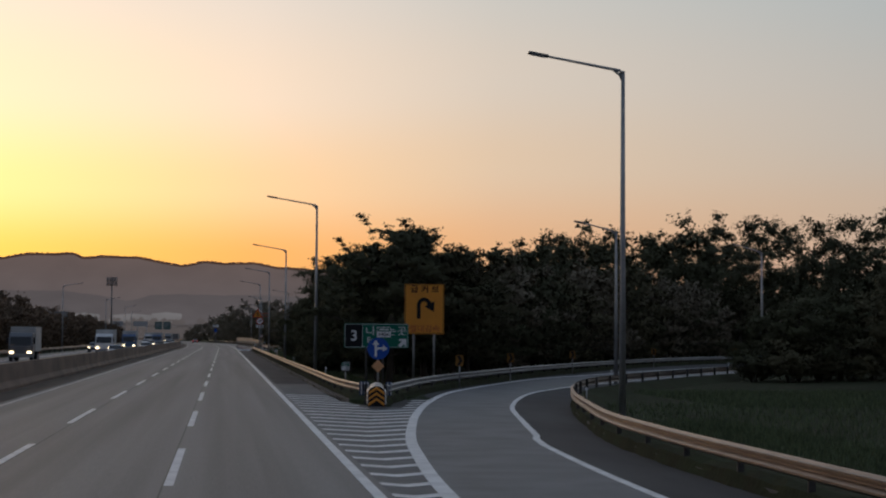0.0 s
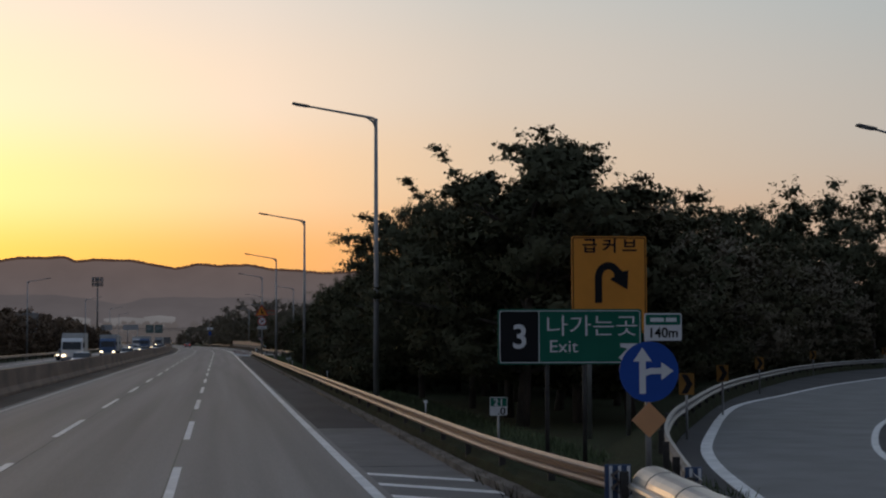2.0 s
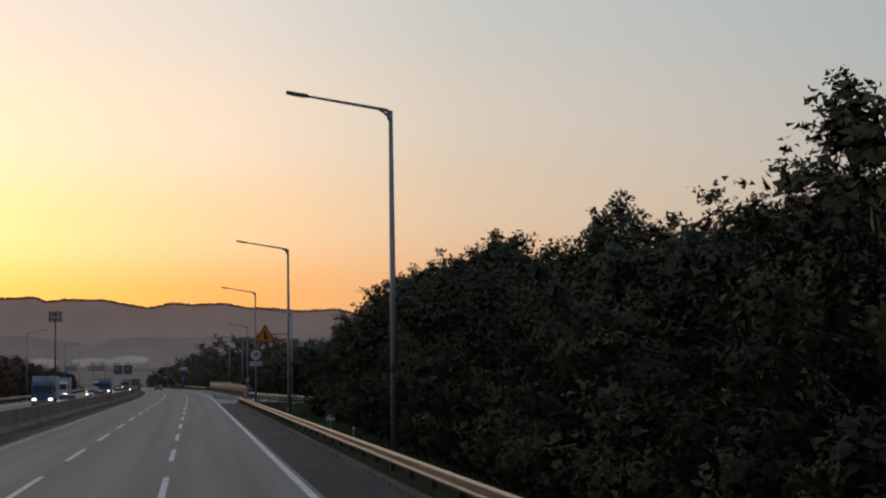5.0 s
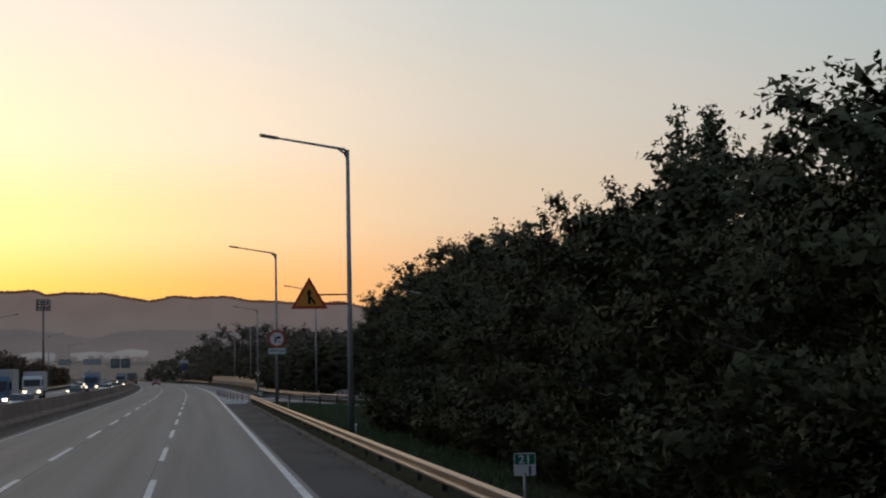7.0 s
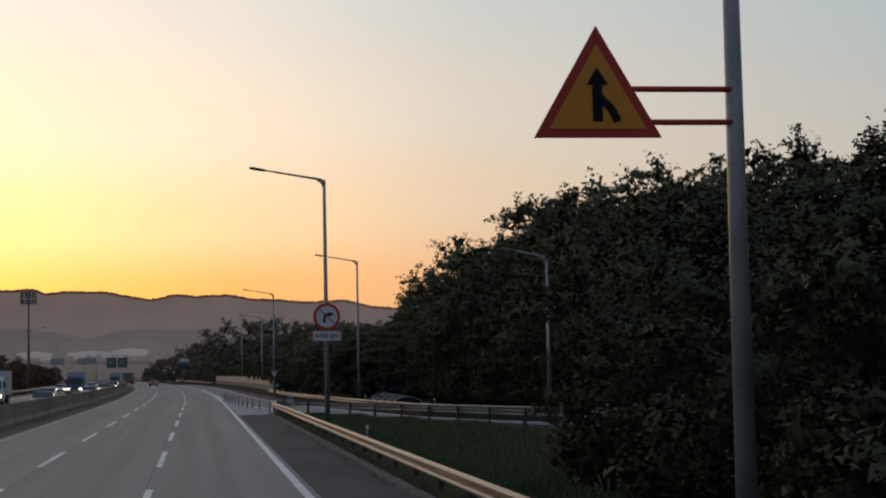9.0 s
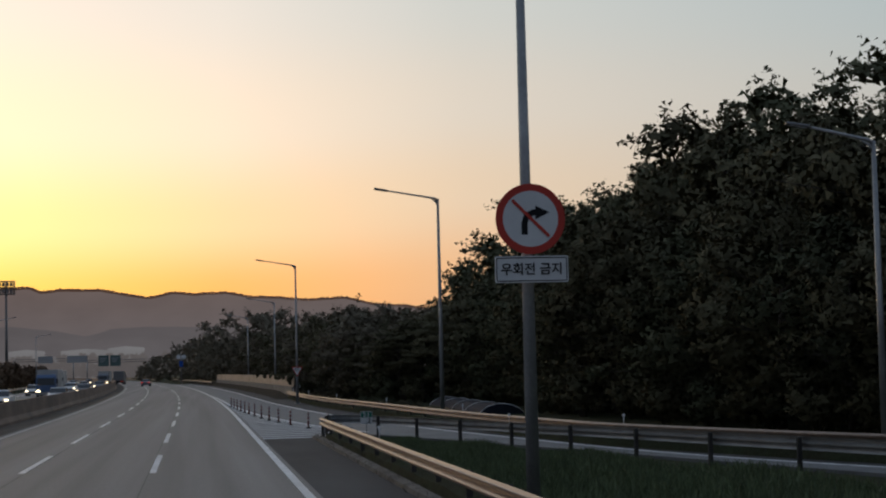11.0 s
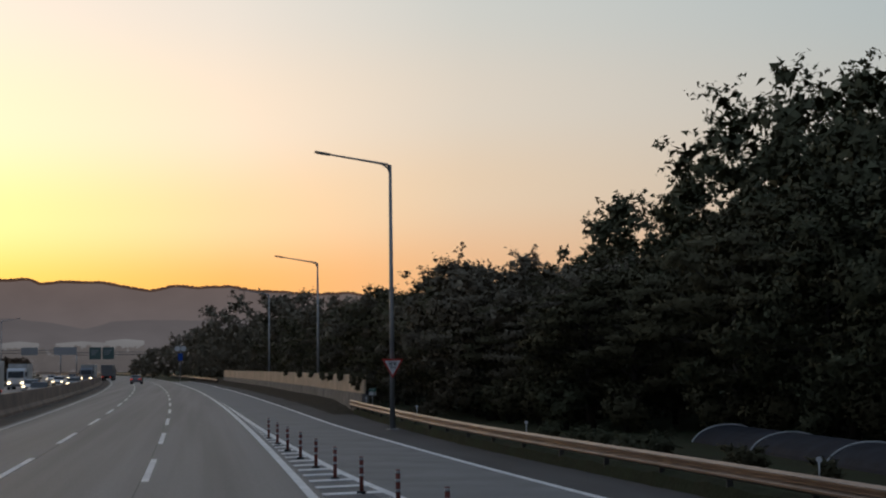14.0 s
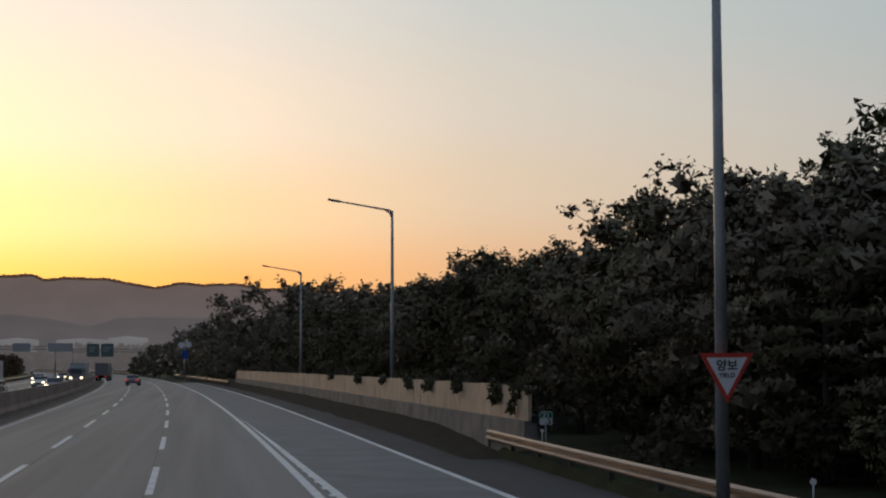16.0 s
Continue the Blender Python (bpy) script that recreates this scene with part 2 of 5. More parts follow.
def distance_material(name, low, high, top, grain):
    """A far slope, building or wood: plain glowing backdrop, evening haze in its colour."""
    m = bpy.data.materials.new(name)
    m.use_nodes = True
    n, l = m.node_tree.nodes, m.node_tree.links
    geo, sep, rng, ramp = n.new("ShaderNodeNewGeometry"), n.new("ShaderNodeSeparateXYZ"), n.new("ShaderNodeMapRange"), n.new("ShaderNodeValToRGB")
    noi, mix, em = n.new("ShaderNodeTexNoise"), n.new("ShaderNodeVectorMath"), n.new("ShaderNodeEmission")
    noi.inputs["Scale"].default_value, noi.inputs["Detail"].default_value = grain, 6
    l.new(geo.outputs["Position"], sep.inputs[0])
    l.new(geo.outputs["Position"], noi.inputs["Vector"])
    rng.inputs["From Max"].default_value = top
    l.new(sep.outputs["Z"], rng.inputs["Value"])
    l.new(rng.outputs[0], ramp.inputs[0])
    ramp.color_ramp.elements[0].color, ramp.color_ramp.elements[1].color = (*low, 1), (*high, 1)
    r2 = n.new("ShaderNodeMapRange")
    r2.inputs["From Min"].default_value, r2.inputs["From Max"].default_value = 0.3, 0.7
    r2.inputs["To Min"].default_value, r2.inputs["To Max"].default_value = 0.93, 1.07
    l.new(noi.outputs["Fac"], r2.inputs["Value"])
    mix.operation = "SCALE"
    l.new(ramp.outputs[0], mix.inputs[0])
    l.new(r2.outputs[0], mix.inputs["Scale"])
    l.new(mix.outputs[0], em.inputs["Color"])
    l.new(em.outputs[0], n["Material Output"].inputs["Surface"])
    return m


# Glowing hazy walls; sunlight on the roofs is a paler top colour.
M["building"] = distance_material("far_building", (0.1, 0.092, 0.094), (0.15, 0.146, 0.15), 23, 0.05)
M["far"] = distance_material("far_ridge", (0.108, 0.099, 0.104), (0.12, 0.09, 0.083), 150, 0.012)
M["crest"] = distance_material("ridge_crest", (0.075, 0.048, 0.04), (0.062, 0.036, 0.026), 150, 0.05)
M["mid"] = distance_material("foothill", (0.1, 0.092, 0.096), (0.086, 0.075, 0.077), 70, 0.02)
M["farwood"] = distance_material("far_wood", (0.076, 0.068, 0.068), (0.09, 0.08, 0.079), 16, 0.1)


# ---------------------------------------------------------------- building helpers
def mesh_of(name, bm, mat):
    me = bpy.data.meshes.new(name)
    bm.to_mesh(me)
    bm.free()
    me.materials.append(mat)
    return me


def part(name, bm, mat, parent=None, label=""):
    ob = new(name, bm if isinstance(bm, bpy.types.Mesh) else mesh_of(name, bm, mat))
    if parent:
        ob.parent = parent
    return tagged(ob, label)


def thing(name, at, label, category, group="", turn=0.0):
    ob = new(name)
    ob.matrix_basis = pose(*at, 0, 0, turn)
    return tagged(ob, label, category, group)


def arrays(name, verts, faces, mat, smooth=False):
    me = bpy.data.meshes.new(name)
    me.from_pydata([tuple(v) for v in verts], [], [tuple(f) for f in faces])
    if smooth:
        me.polygons.foreach_set("use_smooth", [True] * len(me.polygons))
    me.materials.append(mat)
    return me


def box(bm, x0, x1, y0, y1, z0, z1, bevel=0.0):
    r = bmesh.ops.create_cube(bm, size=1, matrix=Matrix.LocRotScale(((x0 + x1) / 2, (y0 + y1) / 2, (z0 + z1) / 2), None, (x1 - x0, y1 - y0, z1 - z0)))
    if bevel:
        edges = {e for v in r["verts"] for e in v.link_edges}
        bmesh.ops.bevel(bm, geom=list(edges), offset=bevel, segments=2, affect="EDGES", profile=0.5)
    return bm


def boxed(*a, **k):
    return box(bmesh.new(), *a, **k)


def tube(bm, points, radii, n=8, caps=True):
    rings = []
    pts = [Vector(p) for p in points]
    for i, p in enumerate(pts):
        d = (pts[min(i + 1, len(pts) - 1)] - pts[max(i - 1, 0)]).normalized()
        a = d.cross(Vector((0, 1, 0)) if abs(d.y) < 0.9 else Vector((1, 0, 0))).normalized()
        b = d.cross(a)
        r = radii[i] if isinstance(radii, (list, tuple)) else radii
        rings.append([bm.verts.new(p + r * (math.cos(t) * a + math.sin(t) * b)) for t in [2 * math.pi * k / n for k in range(n)]])
    for u, v in zip(rings, rings[1:]):
        for k in range(n):
            f = bm.faces.new((u[k], u[(k + 1) % n], v[(k + 1) % n], v[k]))
            f.smooth = True
    if caps:
        bm.faces.new(rings[0][::-1])
        bm.faces.new(rings[-1])
    bmesh.ops.recalc_face_normals(bm, faces=bm.faces[:])
    return bm


def plate(bm, outline, y0, y1):
    """An upright plate: an outline in x and z, from y0 (front) to y1."""
    front = [bm.verts.new((x, y0, z)) for x, z in outline]
    back = [bm.verts.new((x, y1, z)) for x, z in outline]
    bm.faces.new(front)
    bm.faces.new(back[::-1])
    for i in range(len(outline)):
        j = (i + 1) % len(outline)
        bm.faces.new((front[i], back[i], back[j], front[j]))
    bmesh.ops.recalc_face_normals(bm, faces=bm.faces[:])
    return bm


def rounded(w, h, r, n=5, cx=0.0, cz=0.0):
    out = []
    for sx, sz, a0 in ((1, -1, -90), (1, 1, 0), (-1, 1, 90), (-1, -1, 180)):
        for k in range(n + 1):
            a = radians(a0 + 90 * k / n)
            out.append((cx + sx * (w / 2 - r) + r * math.cos(a), cz + sz * (h / 2 - r) + r * math.sin(a)))
    return out


def ring(r, n=40, cx=0.0, cz=0.0):
    return [(cx + r * math.cos(2 * math.pi * k / n), cz + r * math.sin(2 * math.pi * k / n)) for k in range(n)]


def lettering(body, size, x, z, y, mat, parent, name="lettering", wide=1.0, centre=True, weight=0.018):
    """Flat letters on a sign that faces -y."""
    cu = bpy.data.curves.new(name, "FONT")
    cu.body, cu.size, cu.extrude, cu.offset = body, size, 0.002, weight * size
    cu.align_x = "CENTER" if centre else "LEFT"
    ob = bpy.data.objects.new(name, cu)
    scene.collection.objects.link(ob)
    bpy.context.view_layer.update()
    me = bpy.data.meshes.new_from_object(ob.evaluated_get(bpy.context.evaluated_depsgraph_get()))
    bpy.data.objects.remove(ob)
    bpy.data.curves.remove(cu)
    me.transform(Matrix.Translation((x, y, z)) @ pose(0, 0, 0, 90) @ Matrix.Diagonal((wide, 1, 1, 1)))
    me.materials.clear()
    me.materials.append(mat)
    return part(name, me, mat, parent)


def bend(y):
    """How far the road has swung to the left at y."""
    return -max(0.0, y - 340.0) ** 2 / 11700.0


def smooth(points, step=2.0):
    """A Catmull-Rom line through plan points, in even steps."""
    p = [Vector(q) for q in points]
    p = [2 * p[0] - p[1], *p, 2 * p[-1] - p[-2]]
    out = []
    for a, b, c, d in zip(p, p[1:], p[2:], p[3:]):
        n = max(2, int((c - b).length / step))
        for k in range(n):
            t = k / n
            out.append(0.5 * (2 * b + (c - a) * t + (2 * a - 5 * b + 4 * c - d) * t * t + (3 * b - a - 3 * c + d) * t ** 3))
    out.append(p[-2])
    return out


def along(x, y0, y1, step=5.0):
    n = max(1, int((y1 - y0) / step))
    return [Vector((x + bend(y0 + (y1 - y0) * k / n), y0 + (y1 - y0) * k / n)) for k in range(n + 1)]


def ribbon(left, right, top, thick, bm=None):
    """A slab between two plan lines of equal length."""
    bm = bm or bmesh.new()
    rows = []
    for a, b in zip(left, right):
        rows.append([bm.verts.new((*q, z)) for q, z in ((a, top), (b, top), (b, top - thick), (a, top - thick))])
    for u, v in zip(rows, rows[1:]):
        for k in range(4):
            bm.faces.new((u[k], u[(k + 1) % 4], v[(k + 1) % 4], v[k]))
    bm.faces.new(rows[0])
    bm.faces.new(rows[-1][::-1])
    bmesh.ops.recalc_face_normals(bm, faces=bm.faces[:])
    return bm


def sides(line, w):
    """The two plan lines at w/2 to either side of a line."""
    l, r = [], []
    for i, p in enumerate(line):
        d = (line[min(i + 1, len(line) - 1)] - line[max(i - 1, 0)]).normalized()
        nrm = Vector((-d.y, d.x))
        l.append(p + nrm * w / 2)
        r.append(p - nrm * w / 2)
    return l, r


def resample(line, n):
    """n points at even lengths along a plan line."""
    d = [0.0]
    for a, b in zip(line, line[1:]):
        d.append(d[-1] + (b - a).length)
    out = []
    for k in range(n):
        s = d[-1] * k / (n - 1)
        i = next((j for j in range(1, len(d)) if d[j] >= s), len(d) - 1)
        t = (s - d[i - 1]) / max(1e-9, d[i] - d[i - 1])
        out.append(line[i - 1].lerp(line[i], t))
    return out


def swept(profile, line, bm=None):
    """A closed profile of (sideways to the left, up) carried along a plan line."""
    bm = bm or bmesh.new()
    rows = []
    for i, p in enumerate(line):
        d = (line[min(i + 1, len(line) - 1)] - line[max(i - 1, 0)]).normalized()
        nrm = Vector((-d.y, d.x))
        rows.append([bm.verts.new((*(p + nrm * u), v)) for u, v in profile])
    k = len(profile)
    for a, b in zip(rows, rows[1:]):
        for j in range(k):
            bm.faces.new((a[j], a[(j + 1) % k], b[(j + 1) % k], b[j]))
    bm.faces.new(rows[0])
    bm.faces.new(rows[-1][::-1])
    bmesh.ops.recalc_face_normals(bm, faces=bm.faces[:])
    return bm


# ---------------------------------------------------------------- ground and roads
g = bmesh.new()
bmesh.ops.create_grid(g, x_segments=40, y_segments=40, size=4000, matrix=Matrix.Translation((0, 600, -0.10)))
tagged(part("ground", g, M["grass"]), "dark rough grass ground beside the expressway", "ground", kind="structure")


def road(name, left, right, top, mat, label):
    return tagged(part(name, ribbon(left, right, top, 0.09), mat), label, "road", kind="structure")


road("road_main", along(-9.95, -80, 1300), along(2.74, -80, 1300), 0.0, M["lane"], "grey worn asphalt carriageway of three lanes")
road("road_shoulder", along(2.5, 93.5, 309.2), along(4.62, 93.5, 309.2), -0.004, M["shoulder"], "dark asphalt hard shoulder beside the lanes")
road("road_shoulder_start", along(2.5, 78.2, 93.5), along(4.62, 78.2, 93.5), -0.004, M["gore"], "paler asphalt at the start of the shoulder")
road("road_opposite", along(-24.5, -80, 1300), along(-10.75, -80, 1300), -0.01, M["lane"], "grey asphalt carriageway for oncoming traffic")

exit_left = smooth([(2.9, -80), (2.95, 0), (3.6, 25), (4.32, 37.4), (4.85, 43.5), (5.63, 50.3), (6.42, 56.4), (7.79, 65.4), (10.2, 78), (13.1, 88.2), (19.4, 106.6), (25.5, 119), (33.5, 134.6), (43.5, 151.5), (54, 168), (66, 187)])
exit_right = smooth([(6.9, -80), (6.95, 0), (7.1, 25), (7.75, 40), (8.3, 44), (9.2, 51.2), (10.45, 60.8), (11.45, 66.4), (12.4, 71), (14.38, 79), (16.8, 85.8), (20.3, 94), (25, 103), (30, 113), (36, 124), (43.5, 136), (54, 152), (68, 172)])
rail_in = smooth([(8.6, -60), (8.7, 5), (9.0, 28), (9.3, 36), (9.7, 41.5), (10.9, 50), (12.25, 58.4), (14.6, 69.5), (18, 80.5), (23.6, 92.5), (29.5, 104), (35.5, 115), (42, 125.5), (50, 138), (62, 155)])
rail_out = smooth([(6.25, 65.2), (7.4, 70.5), (9.0, 77.4), (11.3, 85.5), (13.96, 93.5), (20.5, 112), (28.7, 132), (39, 155), (50, 175), (64, 194)])
n = 80
road("road_exit_ramp", resample(exit_left, n), resample(exit_right, n), -0.008, M["ramp"], "smooth blue-grey asphalt exit ramp curving away")
road("road_exit_inner_shoulder", resample(exit_right, n), resample(rail_in, n), -0.014, M["shoulder"], "dark dusty shoulder inside the ramp bend")
road("road_exit_outer_shoulder", resample([Vector((6.1, 61.5)), *[p + Vector((0.12, -0.05)) for p in rail_out]], 60), resample([p for p in exit_left if p.y > 58], 60), -0.018, M["shoulder"], "dark asphalt strip outside the ramp bend")
nose_edge = [(-80, 3.2), (0, 3.3), (25, 4.0), (45, 5.4), (59, 7.3), (61.5, 6.9), (64, 5.4), (68, 4.66), (79, 4.64)]
road("road_gore", [Vector((2.6, y)) for y, x in nose_edge], [Vector((x, y)) for y, x in nose_edge], -0.012, M["gore"], "asphalt of the painted nose between road and ramp")

merge_out = smooth([(40, 232), (29, 252), (23, 266), (19.4, 276), (16.5, 284), (14.7, 290), (13.3, 295.5), (12.75, 299.3), (12.15, 305.6), (11.5, 313), (10.9, 322.5), (10.4, 333), (9.95, 342), (9.45, 351), (9.1, 358), (8.8, 367), (8.62, 380), (8.6, 394), (8.65, 404.5)])
merge_in = smooth([(33, 232), (24, 251), (19.4, 264), (17.0, 272.2), (15.0, 279.6), (13.4, 286), (11.9, 292.2), (11.15, 294.8), (10.1, 298.7), (9.05, 302.5), (8.05, 306.5), (6.9, 310.8), (5.9, 312.6), (5.45, 312.2)])
merge_line_right = smooth([(39, 231.5), (28, 251.5), (22, 265.5), (18.4, 275.5), (15.6, 283.5), (13.9, 289.5), (12.75, 295.5), (12.2, 299.3), (11.4, 305.2), (10.5, 312), (9.5, 321), (8.35, 335), (7.5, 350), (6.85, 366), (6.3, 382), (6.02, 397), *[(6.2 + bend(y), y) for y in (433, 481, 533, 575, 640)]])
merge_line_left = smooth([(34, 232.5), (24.8, 251.5), (20.1, 264.5), (17.6, 272.8), (15.6, 280.2), (14, 286.6), (12.5, 292.8), (10.7, 299.2), (8.8, 307), (7.2, 313.8), (5.7, 323.8), (4.5, 337.8), (3.75, 350), (3.35, 362), *[(2.5 + bend(y) + gap, y) for y, gap in ((375, 0.6), (391, 0.42), (413, 0.3), (443, 0.16))]])
road("road_merge_ramp", resample(smooth([*[(p.x - 0.4, p.y) for p in merge_line_left[::6] if p.y < 310], (6.6, 313.2), (5.4, 323.8), (4.1, 337.8), (3.3, 352.8), (2.7, 368.8), *[(2.45 + bend(y), y) for y in (383, 413, 443, 473, 513, 563, 640)]]), 120), resample(merge_line_right, 120), -0.012, M["ramp"], "smooth grey asphalt merging ramp and acceleration lane")
road("road_merge_shoulder", resample(merge_line_right, 120), resample(smooth([*[tuple(p) for p in merge_out[::8]], *[(8.6 + bend(y), y) for y in (420, 450, 500, 560, 640)]]), 120), -0.018, M["shoulder"], "dark asphalt shoulder of the merging ramp")
road("road_merge_gore", [Vector((2.55, y)) for y in (309, 328, 348, 372)], [Vector((x, y)) for x, y in ((6.2, 309), (5.3, 328), (3.8, 348), (2.7, 372))], -0.016, M["gore"], "asphalt of the painted nose beside the merging ramp")


def stripe(name, line, w, label, bm=None, top=0.005, mat="paint"):
    l, r = sides(line, w)
    if bm:
        return ribbon(l, r, top, 0.02, bm)
    return tagged(part(name, ribbon(l, r, top, 0.02), M[mat]), label, "road marking", kind="structure")


stripe("edge_line_left", along(-8.1, -80, 1300), 0.13, "thin worn white edge line along the median", mat="paintworn")
stripe("edge_line_right", along(2.5, -80, 1300), 0.2, "white edge line along the outer lane")
stripe("edge_line_opposite", along(-21.6, -80, 1300), 0.16, "white edge line of the oncoming carriageway")
stripe("exit_line_left", [p for p in exit_left if p.y > -75], 0.28, "broad white line along the exit ramp", top=0.0)
stripe("exit_line_right", exit_right, 0.18, "white line inside the exit ramp bend", top=0.0)
stripe("merge_line_right", merge_line_right, 0.18, "white edge line of the merging ramp", top=-0.003)
stripe("merge_line_left", [p for p in merge_line_left if p.y > 312], 0.2, "white line beside the merging ramp", top=-0.003)

for x, first in ((-0.98, 28.6), (-4.55, 30.4)):
    group = "lane dashes"
    for k in range(-2, 32):
        y = first + 20 * k
        tagged(part("lane_dash", ribbon(*sides(along(x, y, y + 10.0), 0.17), 0.005, 0.02), M["paint"]), "worn white dash between two lanes", "road marking", group, "structure")
for x in (-14.2, -17.9):
    for k in range(0, 30):
        y = 30 + 20 * k
        tagged(part("lane_dash", ribbon(*sides(along(x, y, y + 10.0), 0.15), -0.005, 0.02), M["paint"]), "white dash on the oncoming carriageway", "road marking", "oncoming lane dashes", "structure")

# hatching on the two noses
exit_edge = [(p.y, p.x) for p in exit_left]
edge_y, edge_x = [e[0] for e in exit_edge], [e[1] for e in exit_edge]


def hatch(points, w=0.54):
    q = ribbon([Vector(p) for p in points], [Vector((x, y + w)) for x, y in points], -0.006, 0.02)
    tagged(part("hatch_bar", q, M["paint"]), "white hatch bar painted on the nose", "road marking", "hatching at the exit", "structure")


for k in range(31):
    y = 6.5 + 2.18 * k          # the point of the chevron; its arms run on ahead to both lines
    xr = float(np.interp(y, edge_y, edge_x)) - 0.12
    xa = 2.7 + (xr - 2.7) * float(np.interp(y, [40, 60], [0.5, 0.66]))
    if xr - 2.7 < 0.4:
        continue
    left, right = (2.68, y + 1.05 * (xa - 2.68)), (float(np.interp(y + 0.9 * (xr - xa), edge_y, edge_x)) - 0.1, y + 0.95 * (xr - xa))
    if y < 60:
        hatch([left, (xa, y), right])
    else:
        stop = float(np.interp(y, [60, 66, 72], [5.3, 4.9, 4.55]))
        f = (stop - 2.68) / (xa - 2.68)
        hatch([left, (stop, left[1] + (y - left[1]) * f)])
        if y < 68:
            x0 = float(np.interp(y, [60, 68], [6.4, 7.7]))
            hatch([(x0, y + 0.9 * (x0 - xa)), right])
merge_edge = [(p.y, p.x) for p in merge_line_left]
for k in range(56):
    y = 309.6 + 2.1 * k
    xr = float(np.interp(y, [e[0] for e in merge_edge], [e[1] for e in merge_edge]))
    x0 = 2.56 + bend(y)
    if xr - x0 > 0.16:
        xr = min(xr, 5.9)
        q = ribbon([Vector((x0, y)), Vector((x0, y + 0.55))], [Vector((xr, y + 0.5)), Vector((xr, y + 1.05))], -0.004, 0.02)
        tagged(part("hatch_bar", q, M["paint"]), "white hatch bar painted on the nose", "road marking", "hatching at the merge", "structure")

# tar seams and gutter kerbs
for x in (-1.08, -4.44):
    tagged(part("tar_seam", ribbon(*sides(along(x, -60, 700), 0.035), 0.0035, 0.01), M["crack"]), "thin black tar seam between lanes", "road marking", kind="structure")
kerb = [(-0.12, -0.09), (0.12, -0.09), (0.12, 0.0), (0.10, 0.10), (-0.12, 0.13)]
tagged(part("kerb_main", swept(kerb, [Vector((5.05, 67.6)), Vector((4.85, 71)), *along(4.72, 76, 309)]), M["kerb"]), "weathered concrete kerb under the guardrail", "kerb", kind="structure")
tagged(part("kerb_exit", swept([(-u, v) for u, v in kerb], [p + Vector((0.12, 0)) for p in rail_in]), M["kerb"]), "weathered concrete kerb inside the ramp bend", "kerb", kind="structure")

# median barrier with its gutter
barrier = [(-0.32, -0.09), (0.34, -0.09), (0.34, 0.16), (0.16, 0.42), (0.10, 1.24), (-0.10, 1.24), (-0.16, 0.42), (-0.32, 0.16)]
tagged(part("median_barrier", swept(barrier, along(-10.18, -80, 1300)), M["median"]), "long dirty concrete median barrier", "barrier", kind="structure")
tagged(part("median_gutter", ribbon(along(-9.81, -80, 1300), along(-8.45, -80, 1300), 0.006, 0.02), M["gutter"]), "dark dirty gutter strip along the median", "gutter", kind="structure")

# ---------------------------------------------------------------- guardrails
W_BEAM = [(0.0, 0.0), (0.045, 0.045), (0.08, 0.05), (0.08, 0.085), (0.04, 0.12), (0.0, 0.145), (0.0, 0.175), (0.04, 0.20), (0.08, 0.235), (0.08, 0.27), (0.045, 0.275), (0.0, 0.32)]


def guardrail(line, face, label, group, top=0.76, spacing=4.0, name="guardrail", reflectors=0, mat="rail"):
    """Posts, a W-shaped beam on the side face (1: to the left of the line), and round reflectors."""
    rail = thing(name, (0, 0, 0), label, "guardrail", group)
    front = [(face * u, top - 0.32 + v) for u, v in W_BEAM]
    back = [(face * (u - 0.012), top - 0.32 + v) for u, v in W_BEAM[::-1]]
    beam = part("beam", swept(front + back, line), M[mat], rail)
    length = sum((b - a).length for a, b in zip(line, line[1:]))
    pts = resample(line, max(2, int(length / spacing) + 1))
    me = mesh_of("post", boxed(-0.06, 0.06, -0.035, 0.035, -0.1, top - 0.01, bevel=0.01), M["postdark"])
    for i, p in enumerate(pts):
        q = pts[min(i + 1, len(pts) - 1)] - pts[max(i - 1, 0)]
        nrm = Vector((-q.y, q.x)).normalized() * -face * 0.075
        o = part("post", me, None, rail)
        o.matrix_basis = pose(p.x + nrm.x, p.y + nrm.y, 0, 0, 0, math.degrees(math.atan2(q.y, q.x)) - 90)
        if reflectors and i % reflectors == reflectors // 2:
            rb = bmesh.new()
            tube(rb, [(0, 0, top - 0.05), (0, 0, top + 0.22)], 0.016, 6)
            rp = part("reflector_post", rb, M["white"], rail)
            rp.matrix_basis = pose(p.x + nrm.x * 2, p.y + nrm.y * 2, 0)
            rr = part("reflector", plate(bmesh.new(), ring(0.05, 14, 0, top + 0.25), -0.012, 0.012), M["white"], rp)
    return rail


def verge(line, face, label, seed):
    """A low rough bank of earth and weeds under and behind a guardrail."""
    us, hs = (0.1, -0.02, -0.3, -0.8, -1.6), (-0.12, 0.24, 0.3, 0.18, -0.14)
    line = resample(line, max(8, int(sum((b - a).length for a, b in zip(line, line[1:])) / 0.8)))
    v = []
    for i, p in enumerate(line):
        d = line[min(i + 1, len(line) - 1)] - line[max(i - 1, 0)]
        nrm = Vector((-d.y, d.x)).normalized() * face
        end = min(1.0, i / 3, (len(line) - 1 - i) / 3)
        for u, h in zip(us, hs):
            w = noise.noise(Vector((p.x * 0.9 + u * 3, p.y * 0.9, seed)))
            v.append((p.x + nrm.x * (u + 0.06 * w), p.y + nrm.y * (u + 0.06 * w), -0.14 + (h + 0.14 + (0.09 * w if h > 0 else 0)) * end))
    f = [(i * 5 + k, i * 5 + k + 1, i * 5 + k + 6, i * 5 + k + 5)[::face] for i in range(len(line) - 1) for k in range(4)]
    return tagged(part("verge", arrays("verge", v, f, M["grass"]), None), label, "verge", kind="structure")


